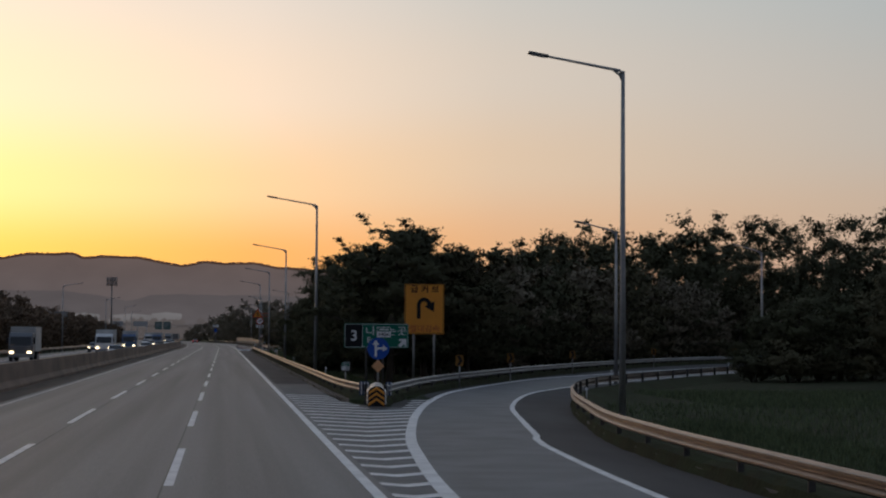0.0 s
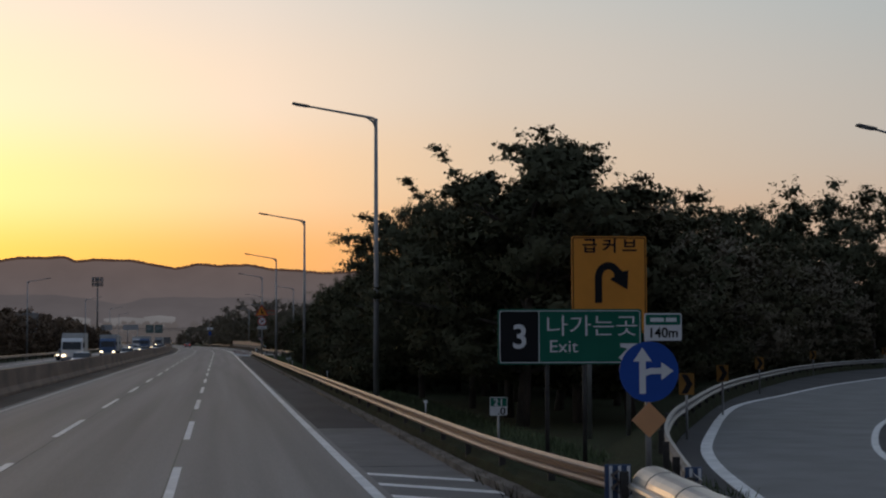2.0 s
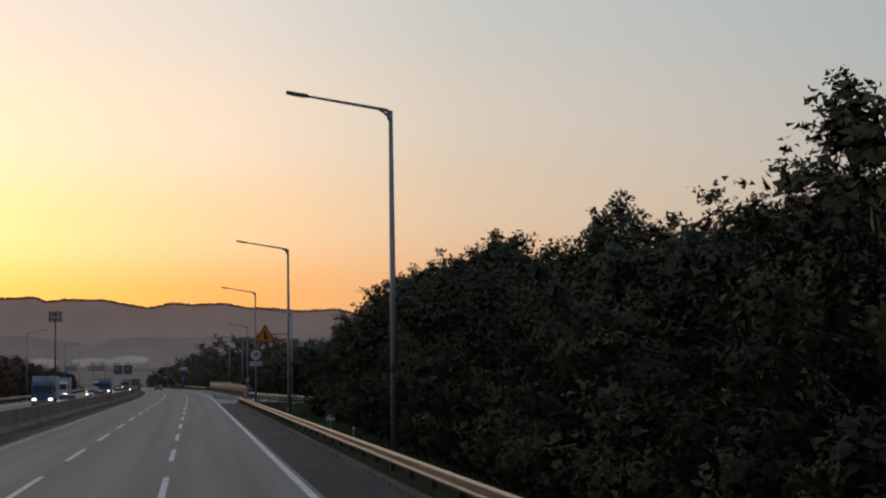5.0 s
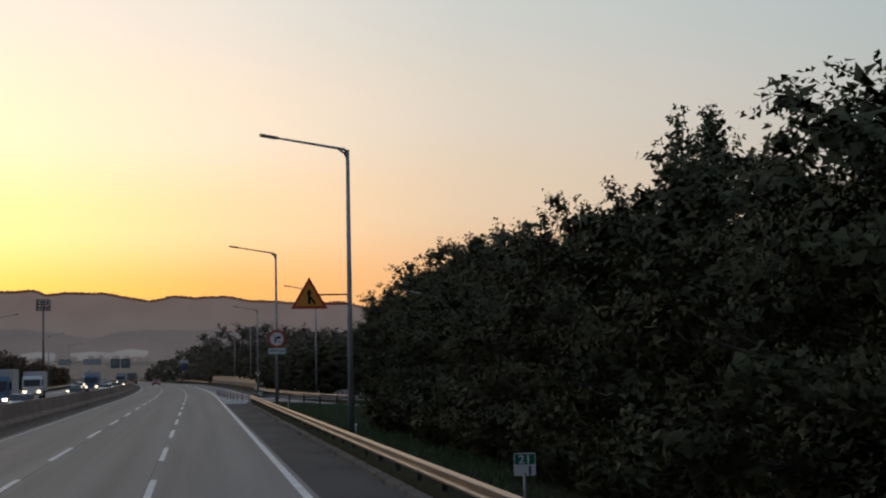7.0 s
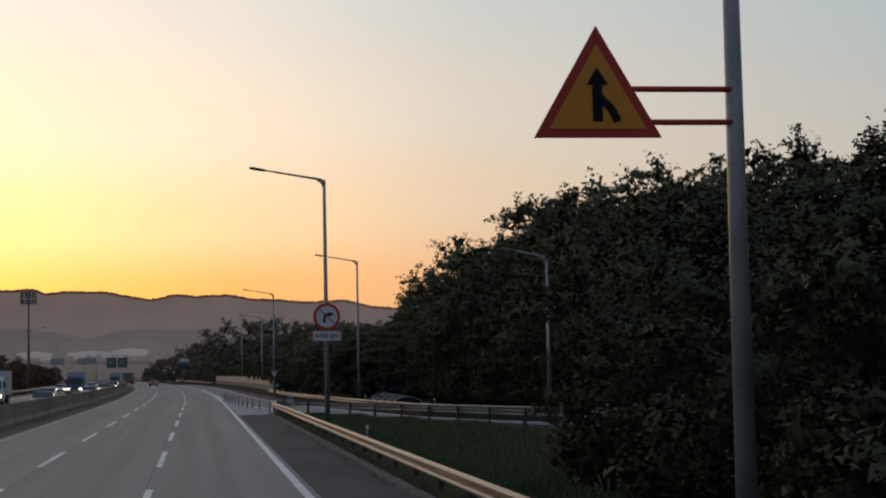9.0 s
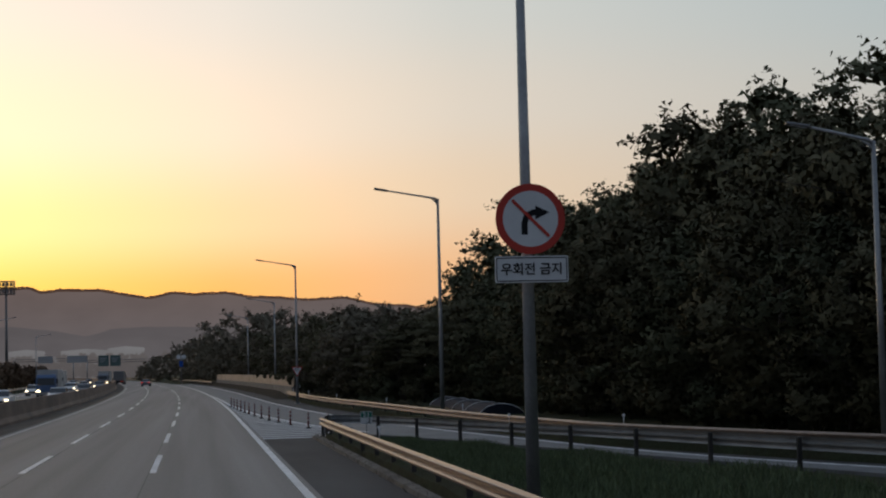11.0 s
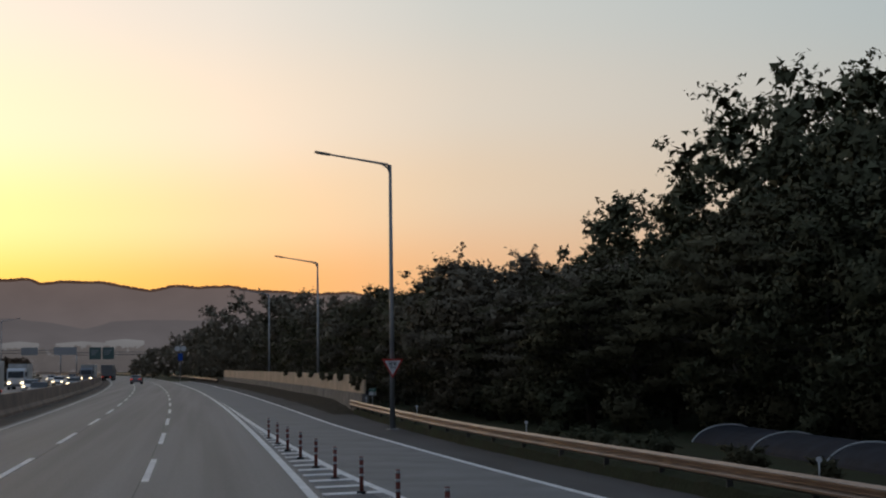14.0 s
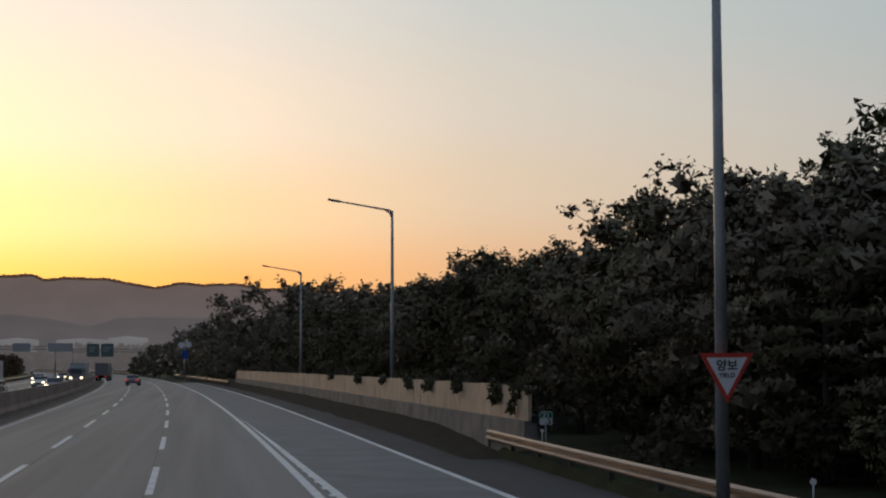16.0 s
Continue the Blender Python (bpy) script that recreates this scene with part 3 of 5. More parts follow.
verge(along(4.98, 66.2, 309.0, 3.0), 1, "weedy earth verge under the guardrail", 1.0)
verge(rail_in, 1, "weedy earth verge inside the ramp bend", 2.0)
verge(rail_out, -1, "weedy earth verge outside the exit ramp", 3.0)
verge(merge_out, 1, "weedy earth verge outside the merging ramp", 4.0)
main_rail = smooth([(5.46, 66.4), (5.3, 68.6), (5.12, 72), (5.0, 76.5), (4.98, 82)]) + along(4.98, 85, 309.5, 3.0)
guardrail(main_rail, 1, "galvanised steel guardrail glowing in low sun", "guardrails", reflectors=10)
guardrail(rail_in, 1, "curved galvanised guardrail inside the exit ramp", "guardrails", reflectors=8)
guardrail(rail_out, -1, "curved galvanised guardrail outside the exit ramp", "guardrails", mat="railgrey")
guardrail(merge_out, 1, "galvanised guardrail outside the merging ramp", "guardrails", top=0.71, reflectors=5)
guardrail(merge_in, -1, "galvanised guardrail between grass and merging ramp", "guardrails", reflectors=7, mat="railgrey")
guardrail(along(8.45, 585, 760), 1, "galvanised guardrail beyond the panel wall", "guardrails")
guardrail(along(-24.9, -60, 1000, 8), -1, "galvanised guardrail of the oncoming carriageway", "guardrails", spacing=8)
guardrail(along(5.1, 760, 1200, 8), 1, "distant galvanised guardrail on the bend", "guardrails", spacing=8)


# ---------------------------------------------------------------- street lamps
def street_lamp(x, y, height=10.75, arm=3.05, turn=0.0, base=0.0, label="tall tapered galvanised street lamp with one long arm"):
    lamp = thing("street_lamp", (x, y, base), label, "street lamp", "street lamps", turn)
    b = bmesh.new()
    tube(b, [(0, 0, -0.1), (0, 0, height * 0.45), (0, 0, height)], [0.115, 0.092, 0.062], 14)
    part("pole", b, M["steel"], lamp)
    part("base_plate", boxed(-0.22, 0.22, -0.22, 0.22, -0.1, 0.03, bevel=0.01), M["steel"], lamp)
    b = bmesh.new()
    tube(b, [(0.02, 0, height - 0.1), (-0.12, 0, height + 0.02), (-arm + 0.55, 0, height + 0.42)], [0.06, 0.05, 0.036], 10)
    tube(b, [(-0.02, 0, height - 0.34), (-0.1, 0, height - 0.12), (-0.36, 0, height + 0.04)], [0.03, 0.05, 0.02], 8)
    part("arm", b, M["steel"], lamp)
    h = bmesh.new()
    box(h, -0.33, 0.33, -0.12, 0.12, -0.045, 0.045, bevel=0.03)
    head = part("lamp_head", h, M["lamp"], lamp)
    head.matrix_basis = pose(-arm + 0.28, 0, height + 0.47, 0, 9.5)
    lens = part("lens", boxed(-0.22, 0.22, -0.09, 0.09, -0.058, -0.046), M["glass"], head)
    return lamp


for x, y, h in ((5.61, 106.0, 10.78), (5.61, 159.8, 10.61), (5.48, 213.8, 10.51), (5.47, 269.1, 10.64), (11.93, 324.7, 10.74), (8.07, 378.2, 10.8), (8.9, 434.0, 10.1), (7.6, 489, 10.1)):
    street_lamp(x, y, h)
street_lamp(12.58, 52.3, 11.2)
street_lamp(21.92, 94.0, 8.66, 2.5, turn=10)
street_lamp(39, 121, 9.0, 2.5, turn=20)
street_lamp(18.3, 286.0, 8.4, 2.3, turn=-8)
for k in range(5):
    y = 175 + 105 * k
    street_lamp(-25.6 + bend(y), y, 10.4, turn=180, label="tall street lamp beside the oncoming carriageway")


# ---------------------------------------------------------------- signs
def posts(parent, xs, top, r=0.05, y=None, mat="steel"):
    y = 0.032 + r if y is None else y
    for x in xs:
        b = bmesh.new()
        tube(b, [(x, y, -0.12), (x, y, top)], r, 10)
        part("post", b, M[mat], parent)


def frame_strip(parent, outline_out, outline_in, y, mat, name="border"):
    bm = bmesh.new()
    o = [bm.verts.new((a, y, c)) for a, c in outline_out]
    i = [bm.verts.new((a, y, c)) for a, c in outline_in]
    for k in range(len(o)):
        j = (k + 1) % len(o)
        bm.faces.new((o[k], o[j], i[j], i[k]))
    r = bmesh.ops.extrude_face_region(bm, geom=bm.faces[:])
    for v in r["geom"]:
        if isinstance(v, bmesh.types.BMVert):
            v.co.y += 0.004
    bmesh.ops.recalc_face_normals(bm, faces=bm.faces[:])
    return part(name, bm, mat, parent)


def poly(parent, outline, y, mat, name, deep=0.004):
    return part(name, plate(bmesh.new(), outline, y, y + deep), mat, parent)


def thick_line(points, w):
    l, r = sides([Vector(p) for p in points], w)
    return [tuple(p) for p in l] + [tuple(p) for p in r[::-1]]


# exit board
s = thing("exit_sign", (6.8, 76.3, 0), "green and black exit board with white letters", "road sign")
poly(s, rounded(2.92, 1.10, 0.05, 3, 0, 2.66), 0.0, M["green"], "board", 0.03)
poly(s, rounded(0.78, 1.0, 0.03, 2, -1.04, 2.66), -0.005, M["black"], "number_panel")
frame_strip(s, rounded(2.86, 1.04, 0.05, 3, 0, 2.66), rounded(2.83, 1.01, 0.04, 3, 0, 2.66), -0.011, M["white"])
poly(s, [(-0.64, 2.16), (-0.625, 2.16), (-0.625, 3.16), (-0.64, 3.16)], -0.011, M["white"], "divider")
lettering("3", 0.66, -1.02, 2.44, -0.012, M["white"], s)
lettering("나가는곳", 0.45, 0.44, 2.71, -0.006, M["white"], s, wide=1.15, weight=-0.002)
lettering("Exit", 0.35, -0.44, 2.35, -0.006, M["white"], s, centre=False, wide=1.1, weight=0.0)
poly(s, [(0.98, 2.24), (1.16, 2.42), (1.02, 2.45), (1.02, 2.52), (1.36, 2.52), (1.36, 2.18), (1.29, 2.18), (1.27, 2.31), (1.09, 2.13)], -0.008, M["white"], "arrow")
posts(s, (-0.46, 0.3), 3.1, 0.045, mat="postdark")

# sharp curve board
s = thing("curve_warning_board", (10.37, 88.4, 0), "tall faded yellow sharp-curve warning board", "road sign")
poly(s, rounded(2.08, 2.62, 0.05, 3, 0, 4.08), 0.0, M["yellow"], "board", 0.03)
frame_strip(s, rounded(2.02, 2.56, 0.05, 3, 0, 4.08), rounded(1.97, 2.51, 0.04, 3, 0, 4.08), -0.008, M["black"])
for word, size, z, mat in (("급 커 브", 0.42, 4.98, "black"), ("절대감속", 0.40, 2.92, "dullred")):
    lettering(word, size, 0.02, z, -0.008, M[mat], s, wide=1.1)
arc = [(-0.3, 3.58), (-0.3, 3.9), (-0.3, 4.2)] + [(-0.02 - 0.28 * math.cos(radians(a)), 4.26 + 0.33 * math.sin(radians(a))) for a in range(0, 151, 15)]
poly(s, thick_line(arc, 0.2), -0.008, M["black"], "curve_arrow")
poly(s, [(0.02, 4.22), (0.15, 4.3), (0.13, 4.38), (0.31, 4.49), (0.38, 4.43), (0.53, 4.47), (0.50, 3.94)], -0.013, M["black"], "arrow_head")
posts(s, (-0.55, 0.53), 5.3, 0.065)

# direction sign, distance plate and orange marker
s = thing("direction_sign", (6.06, 67.0, 0.05), "round blue arrow sign over an orange diamond", "road sign")
poly(s, ring(0.44, 40, 0, 2.09), 0.0, M["blue"], "disc", 0.02)
poly(s, thick_line([(-0.1, 1.77), (-0.1, 1.95), (-0.1, 2.26)], 0.095), -0.006, M["white"], "arrow_up")
poly(s, [(-0.24, 2.24), (0.04, 2.24), (-0.1, 2.44)], -0.007, M["white"], "arrow_up_head")
poly(s, thick_line([(-0.06, 2.07), (0.02, 2.1), (0.2, 2.1)], 0.09), -0.0075, M["white"], "arrow_right")
poly(s, [(0.18, 1.97), (0.18, 2.23), (0.36, 2.1)], -0.008, M["white"], "arrow_right_head")
poly(s, [(0, 1.13), (0.26, 1.39), (0, 1.65), (-0.26, 1.39)], 0.022, M["orange"], "orange_marker", 0.012)
poly(s, rounded(0.56, 0.40, 0.03, 3, 0.22, 2.74), 0.022, M["white"], "distance_plate", 0.012)
poly(s, rounded(0.52, 0.15, 0.02, 3, 0.22, 2.845), 0.017, M["green"], "plate_band")
for k, w in enumerate((0.2, 0.16)):
    poly(s, [(0.03 + 0.23 * k, 2.815), (0.03 + 0.23 * k + w, 2.815), (0.03 + 0.23 * k + w, 2.875), (0.03 + 0.23 * k, 2.875)], 0.012, M["white"], "unreadable_bar")
lettering("140m", 0.2, 0.22, 2.59, 0.019, M["black"], s)
posts(s, (0.0,), 2.9, 0.045, 0.085)

# merging warning triangle on a lamp pole
s = thing("merge_warning_sign", (4.06, 213.7, -0.05), "orange warning triangle with red border on an arm", "road sign")
tri = lambda r, cz: [(-0.866 * r, cz - 0.5 * r), (0.866 * r, cz - 0.5 * r), (0, cz + r)]
poly(s, tri(0.74, 5.33), 0.0, M["red"], "plate", 0.02)
poly(s, tri(0.56, 5.33), -0.006, M["yellow"], "face")
poly(s, thick_line([(0.0, 5.12), (0.0, 5.3), (0.0, 5.5)], 0.1), -0.011, M["black"], "merge_symbol")
poly(s, [(-0.11, 5.48), (0.11, 5.48), (0, 5.66)], -0.012, M["black"], "symbol_head")
poly(s, thick_line([(0.2, 5.12), (0.14, 5.24), (0.0, 5.38)], 0.08), -0.013, M["black"], "symbol_branch")
b = bmesh.new()
tube(b, [(0, 0.05, 5.45), (1.42, 0.05, 5.45)], 0.03, 8)
tube(b, [(0, 0.05, 5.12), (1.42, 0.05, 5.12)], 0.03, 8)
part("arm", b, M["red"], s)

# no right turn, with its plate
s = thing("turn_ban_sign", (5.47, 268.9, 0.08), "round red and white turning ban sign on a lamp pole", "road sign")
poly(s, ring(0.56, 48, 0, 4.85), -0.16, M["red"], "disc", 0.02)
poly(s, ring(0.445, 48, 0, 4.85), -0.165, M["white"], "face")
poly(s, thick_line([(-0.1, 4.6), (-0.1, 4.78), (-0.06, 4.9), (0.04, 4.95), (0.12, 4.95)], 0.1), -0.170, M["black"], "arrow")
poly(s, [(0.08, 4.84), (0.08, 5.06), (0.31, 4.95)], -0.171, M["black"], "arrow_head")
poly(s, thick_line([(-0.29, 5.15), (0.29, 4.57)], 0.05), -0.176, M["red"], "slash")
poly(s, rounded(1.18, 0.42, 0.03, 3, 0.0, 4.05), -0.16, M["white"], "word_plate", 0.02)
frame_strip(s, rounded(1.14, 0.38, 0.03, 3, 0, 4.05), rounded(1.11, 0.35, 0.02, 3, 0, 4.05), -0.165, M["black"])
lettering("우회전 금지", 0.205, 0.0, 3.98, -0.168, M["black"], s)
part("bracket", boxed(-0.14, 0.14, -0.14, 0.14, 4.75, 4.85), M["steel"], s)

# yield triangle
s = thing("yield_sign", (8.05, 378.0, 0), "red bordered yield triangle on a lamp pole", "road sign")
poly(s, [(-0.44, 2.86), (0.44, 2.86), (0, 2.08)], -0.16, M["red"], "plate", 0.02)
poly(s, [(-0.33, 2.79), (0.33, 2.79), (0, 2.2)], -0.165, M["white"], "face")
lettering("양보", 0.19, 0, 2.6, -0.168, M["black"], s)
lettering("YIELD", 0.1, 0, 2.48, -0.168, M["black"], s)
part("bracket", boxed(-0.1, 0.1, -0.14, 0.14, 2.4, 2.5), M["steel"], s)


def kilometre_post(x, y, whole, tenth, z=1.26):
    s = thing("kilometre_post", (x, y, 0), "small green and white kilometre marker on a post", "road sign", "kilometre markers")
    poly(s, rounded(0.36, 0.37, 0.03, 3, 0, z), 0.0, M["white"], "plate", 0.01)
    poly(s, rounded(0.33, 0.17, 0.02, 3, 0, z + 0.085), -0.006, M["green"], "band")
    lettering(whole, 0.19, 0.0, z + 0.018, -0.009, M["white"], s, wide=1.15)
    lettering(tenth, 0.2, 0.06, z - 0.165, -0.004, M["black"], s, wide=1.15)
    posts(s, (0.0,), z + 0.1, 0.022, 0.035)


kilometre_post(5.46, 77.0, "21", ".0")
kilometre_post(5.39, 181.0, "21", ".1", 1.15)
kilometre_post(5.29, 294.4, "21", ".2", 1.14)
kilometre_post(9.3, 398.6, "21", ".3", 1.22)

# chevron boards outside the bend
for x, y, turn in ((12.0, 86.6, -14), (16.8, 99.5, -17), (24.8, 120.5, -22), (39.2, 154, -28), (55.3, 182, -32)):
    s = thing("chevron_sign", (x, y, 0), "small yellow board with a black chevron", "road sign", "chevron boards", turn)
    poly(s, rounded(0.40, 0.56, 0.02, 2, 0, 1.42), 0.0, M["dimyellow"], "plate", 0.015)
    poly(s, [(-0.14, 1.67), (0.02, 1.67), (0.16, 1.42), (0.02, 1.17), (-0.14, 1.17), (0.0, 1.42)], -0.006, M["black"], "chevron")
    posts(s, (0.0,), 1.7, 0.035, 0.05)

# crash cushion at the nose
s = thing("crash_cushion", (5.47, 60.9, 0), "silver crash cushion with black and yellow chevron nose", "crash cushion", turn=-5)
dome = [(-0.3, 0.08), (-0.3, 0.56)] + [(-0.3 * math.cos(radians(a)), 0.56 + 0.26 * math.sin(radians(a))) for a in range(15, 166, 15)] + [(0.3, 0.56), (0.3, 0.08)]
b = bmesh.new()
for k in range(5):
    w = 1 - 0.03 * (k % 2)
    plate(b, [(x * w, 0.08 + (z - 0.08) * (0.985 if k % 2 else 1)) for x, z in dome], 0.06 + 1.1 * k, 0.06 + 1.1 * k + 1.08)
part("cover", b, M["silver"], s)
part("nose", plate(bmesh.new(), [(x * 1.02, z) for x, z in dome], 0.0, 0.05), M["black"], s)
for k in range(4):
    z = 0.1 + 0.2 * k
    t = [(-0.29, z), (0, z + 0.2), (0.29, z), (0.29, z + 0.1), (0, z + 0.3), (-0.29, z + 0.1)]
    if k == 3:
        t = [(-0.1, z + 0.08), (0, z + 0.14), (0.1, z + 0.08), (0.04, z + 0.13), (0, z + 0.135), (-0.04, z + 0.13)]
        continue
    poly(s, t, -0.006, M["yellow"], "yellow_chevron")
part("skid", boxed(-0.22, 0.22, 0.05, 5.5, -0.03, 0.09), M["steel"], s)
for sx in (-1, 1):
    for z in (0.2, 0.37, 0.54):
        q = bmesh.new()
        tube(q, [(sx * 0.31, 0.08, z), (sx * 0.315, 2.7, z), (sx * 0.32, 5.45, z)], 0.055, 8)
        part("side_rail", q, M["silver"], s)
# striped plates closing the gaps to the two rails
for x0, x1, y in ((-0.68, -0.3, 5.6), (0.36, 0.6, 5.0)):
    plate_part = part("striped_plate", boxed(x0, x1, y, y + 0.03, 0.3, 0.84, bevel=0.01), M["blue_dark"], s, "dark blue plate with white stripes")
    count = 3 if x1 - x0 > 0.3 else 2
    step = (x1 - x0) / count
    for k in range(count):
        part("stripe", boxed(x0 + step * (k + 0.52), x0 + step * (k + 0.88), y - 0.008, y - 0.002, 0.32, 0.82), M["white"], plate_part)

# flexible posts on the merging nose
for k in range(13):
    y = 315.9 + 4.62 * k
    x = float(np.interp(y, [316, 320.5, 325, 329.5, 334, 339, 343, 348, 353, 357, 362, 372], [5.75, 5.2, 4.65, 4.3, 4.03, 3.78, 3.58, 3.38, 3.24, 3.13, 2.99, 2.76]))
    s = thing("delineator_post", (x, y, 0), "dark red flexible post with pale bands", "delineator post", "delineator posts")
    b = bmesh.new()
    tube(b, [(0, 0, 0.03), (0, 0, 0.74)], 0.042, 10)
    part("tube", b, M["postred"], s)
    for z in (0.34, 0.52, 0.67):
        b = bmesh.new()
        tube(b, [(0, 0, z), (0, 0, z + 0.05)], 0.045, 10)
        part("band", b, M["paintworn"], s)
    b = bmesh.new()
    tube(b, [(0, 0, -0.02), (0, 0, 0.035)], [0.11, 0.09], 12)
    part("foot", b, M["tyre"], s)

# ---------------------------------------------------------------- panel wall beside the acceleration lane
wall_line = along(9.27, 399.2, 580, 2.0)
bank = bmesh.new()
rows_a = [along(x, 401, 640) for x in (7.8, 8.4, 8.9, 9.4)]
heights = (-0.06, 0.06, 0.4, 0.8)
grid = [[bank.verts.new((*q, h * min(1.0, max(0.0, (q.y - 401) / 14)) + (0.09 * noise.noise(Vector((q.x * 2, q.y * 0.7, 1.0))) if 0 < h < 0.8 and q.y > 406 else 0))) for q in line] for line, h in zip(rows_a, heights)]
for a, b in zip(grid, grid[1:]):
    for k in range(len(a) - 1):
        bank.faces.new((a[k], a[k + 1], b[k + 1], b[k]))
bmesh.ops.recalc_face_normals(bank, faces=bank.faces[:])
tagged(part("bank", bank, M["earth"]), "low dark gravelly bank below the panel wall", "bank", kind="structure")
tagged(part("wall_base", swept([(-0.2, -0.1), (0.22, -0.1), (0.16, 1.12), (-0.2, 1.12)], wall_line), M["concrete"]), "stained old concrete base of the roadside wall", "wall", kind="structure")
wall = thing("panel_wall", (0, 0, 0), "roadside wall of faded beige panels in low sun", "wall")
pm = mesh_of("panel", plate(bmesh.new(), [(-1.0, 1.14), (-0.96, 1.10), (0.96, 1.10), (1.0, 1.14), (1.0, 2.10), (-1.0, 2.10)], -0.05, 0.05), M["panel"])
nm = mesh_of("joint_cap", plate(bmesh.new(), [(-0.09, 1.10), (0.09, 1.10), (0.05, 1.28), (-0.05, 1.28)], -0.215, -0.03), M["black"])
for a, b in zip(wall_line, wall_line[1:]):
    c, d = (a + b) / 2, b - a
    spin = math.degrees(math.atan2(d.y, d.x)) + 180
    o = part("panel", pm, None, wall)
    o.matrix_basis = pose(c.x, c.y, random.uniform(-0.02, 0.02), 0, random.uniform(-0.5, 0.5), spin + random.uniform(-1, 1)) @ Matrix.Diagonal((0.985 * d.length / 2, 1, 1, 1))
    o = part("joint_cap", nm, None, wall)
    o.matrix_basis = pose(a.x, a.y, 0, 0, 0, spin + 180)

# ---------------------------------------------------------------- greenhouse below the merging ramp
gh = thing("greenhouse", (17.0, 337.0, -0.4), "low dark film greenhouse with pale ribs", "greenhouse", turn=-2)
arch = [(1.3 * math.cos(radians(a)), 0.06 + 0.8 * math.sin(radians(a))) for a in range(0, 181, 12)]
b = bmesh.new()
rows = [[b.verts.new((x, y, z)) for x, z in [(1.3, 0)] + arch + [(-1.3, 0)]] for y in (0, 28)]
for k in range(len(rows[0]) - 1):
    b.faces.new((rows[0][k], rows[0][k + 1], rows[1][k + 1], rows[1][k]))
b.faces.new(rows[0]), b.faces.new(rows[1][::-1])
part("film", b, M["film"], gh)
for k in range(5):
    b = bmesh.new()
    tube(b, [(x * 1.01, 6.9 * k + 0.2, z * 1.01 + 0.01) for x, z in arch], 0.026, 6)
    part("rib", b, M["rib"], gh)

# ---------------------------------------------------------------- distance
def ridge(name, y, knots, mat, label, wiggle, base=-5.0, span=2600, step=8.0):
    xs = np.arange(-span, span + 1, step)
    h = np.interp(xs, [k[0] for k in knots], [k[1] for k in knots])
    h = [v + wiggle * (noise.noise(Vector((x * 0.012, 3.1, y))) + 0.5 * noise.noise(Vector((x * 0.04, 1.7, y))) + 0.22 * noise.noise(Vector((x * 0.15, 0.7, y)))) for x, v in zip(xs, h)]
    verts, faces = [], []
    for i, x in enumerate(xs):
        verts += [(x, y - 260, base), (x, y - 110, base + 0.45 * (h[i] - base)), (x, y, h[i]), (x, y + 300, base)]
    for i in range(len(xs) - 1):
        for k in range(3):
            faces.append((4 * i + k, 4 * i + 4 + k, 4 * i + 5 + k, 4 * i + 1 + k))
    return tagged(part(name, arrays(name, verts, faces, mat, True), mat), label, "mountain", kind="structure")


def crest(y, line, label):
    """The dark wooded rim along a ridge: a jagged strip of tree tops."""
    g = np.random.default_rng(4)
    xs = np.arange(-1300, 1300, 2.2)
    top = np.interp(xs, [p[0] for p in line], [p[2] for p in line])
    v, f = [], []
    for i, (x, z) in enumerate(zip(xs, top)):
        v += [(x, y, z - 5.5), (x, y, z + 0.8 + 2.2 * g.random())]
    for i in range(len(xs) - 1):
        f.append((2 * i, 2 * i + 2, 2 * i + 3, 2 * i + 1))
    return tagged(part("backdrop_crest", arrays("backdrop_crest", v, f, M["crest"]), None), label, "mountain", kind="structure")


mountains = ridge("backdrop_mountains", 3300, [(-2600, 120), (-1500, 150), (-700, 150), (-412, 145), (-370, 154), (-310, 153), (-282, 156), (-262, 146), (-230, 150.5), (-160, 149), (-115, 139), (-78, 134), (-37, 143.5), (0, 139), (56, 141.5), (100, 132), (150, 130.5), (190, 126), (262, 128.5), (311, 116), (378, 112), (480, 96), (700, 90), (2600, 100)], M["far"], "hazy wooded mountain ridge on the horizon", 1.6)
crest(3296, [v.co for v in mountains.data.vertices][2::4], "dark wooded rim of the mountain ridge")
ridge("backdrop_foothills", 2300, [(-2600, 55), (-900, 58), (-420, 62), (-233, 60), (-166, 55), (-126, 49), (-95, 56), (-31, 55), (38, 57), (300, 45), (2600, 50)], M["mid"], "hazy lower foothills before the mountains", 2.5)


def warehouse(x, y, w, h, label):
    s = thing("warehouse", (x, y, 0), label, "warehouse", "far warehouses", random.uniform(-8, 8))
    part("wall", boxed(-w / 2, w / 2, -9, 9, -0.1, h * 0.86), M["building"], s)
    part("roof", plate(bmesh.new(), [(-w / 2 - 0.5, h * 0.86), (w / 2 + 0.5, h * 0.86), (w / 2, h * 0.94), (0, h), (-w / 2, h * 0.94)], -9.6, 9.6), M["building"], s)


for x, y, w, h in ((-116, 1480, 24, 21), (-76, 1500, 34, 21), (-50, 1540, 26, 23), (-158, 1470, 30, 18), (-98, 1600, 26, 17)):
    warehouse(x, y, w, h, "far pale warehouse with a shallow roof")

# floodlight mast
s = thing("floodlight_mast", (-39.5, 620, 0), "tall dark floodlight mast with a square lamp head", "mast")
b = bmesh.new()
tube(b, [(0, 0, -0.1), (0, 0, 20.6)], [0.36, 0.22], 12)
part("mast", b, M["lamp"], s)
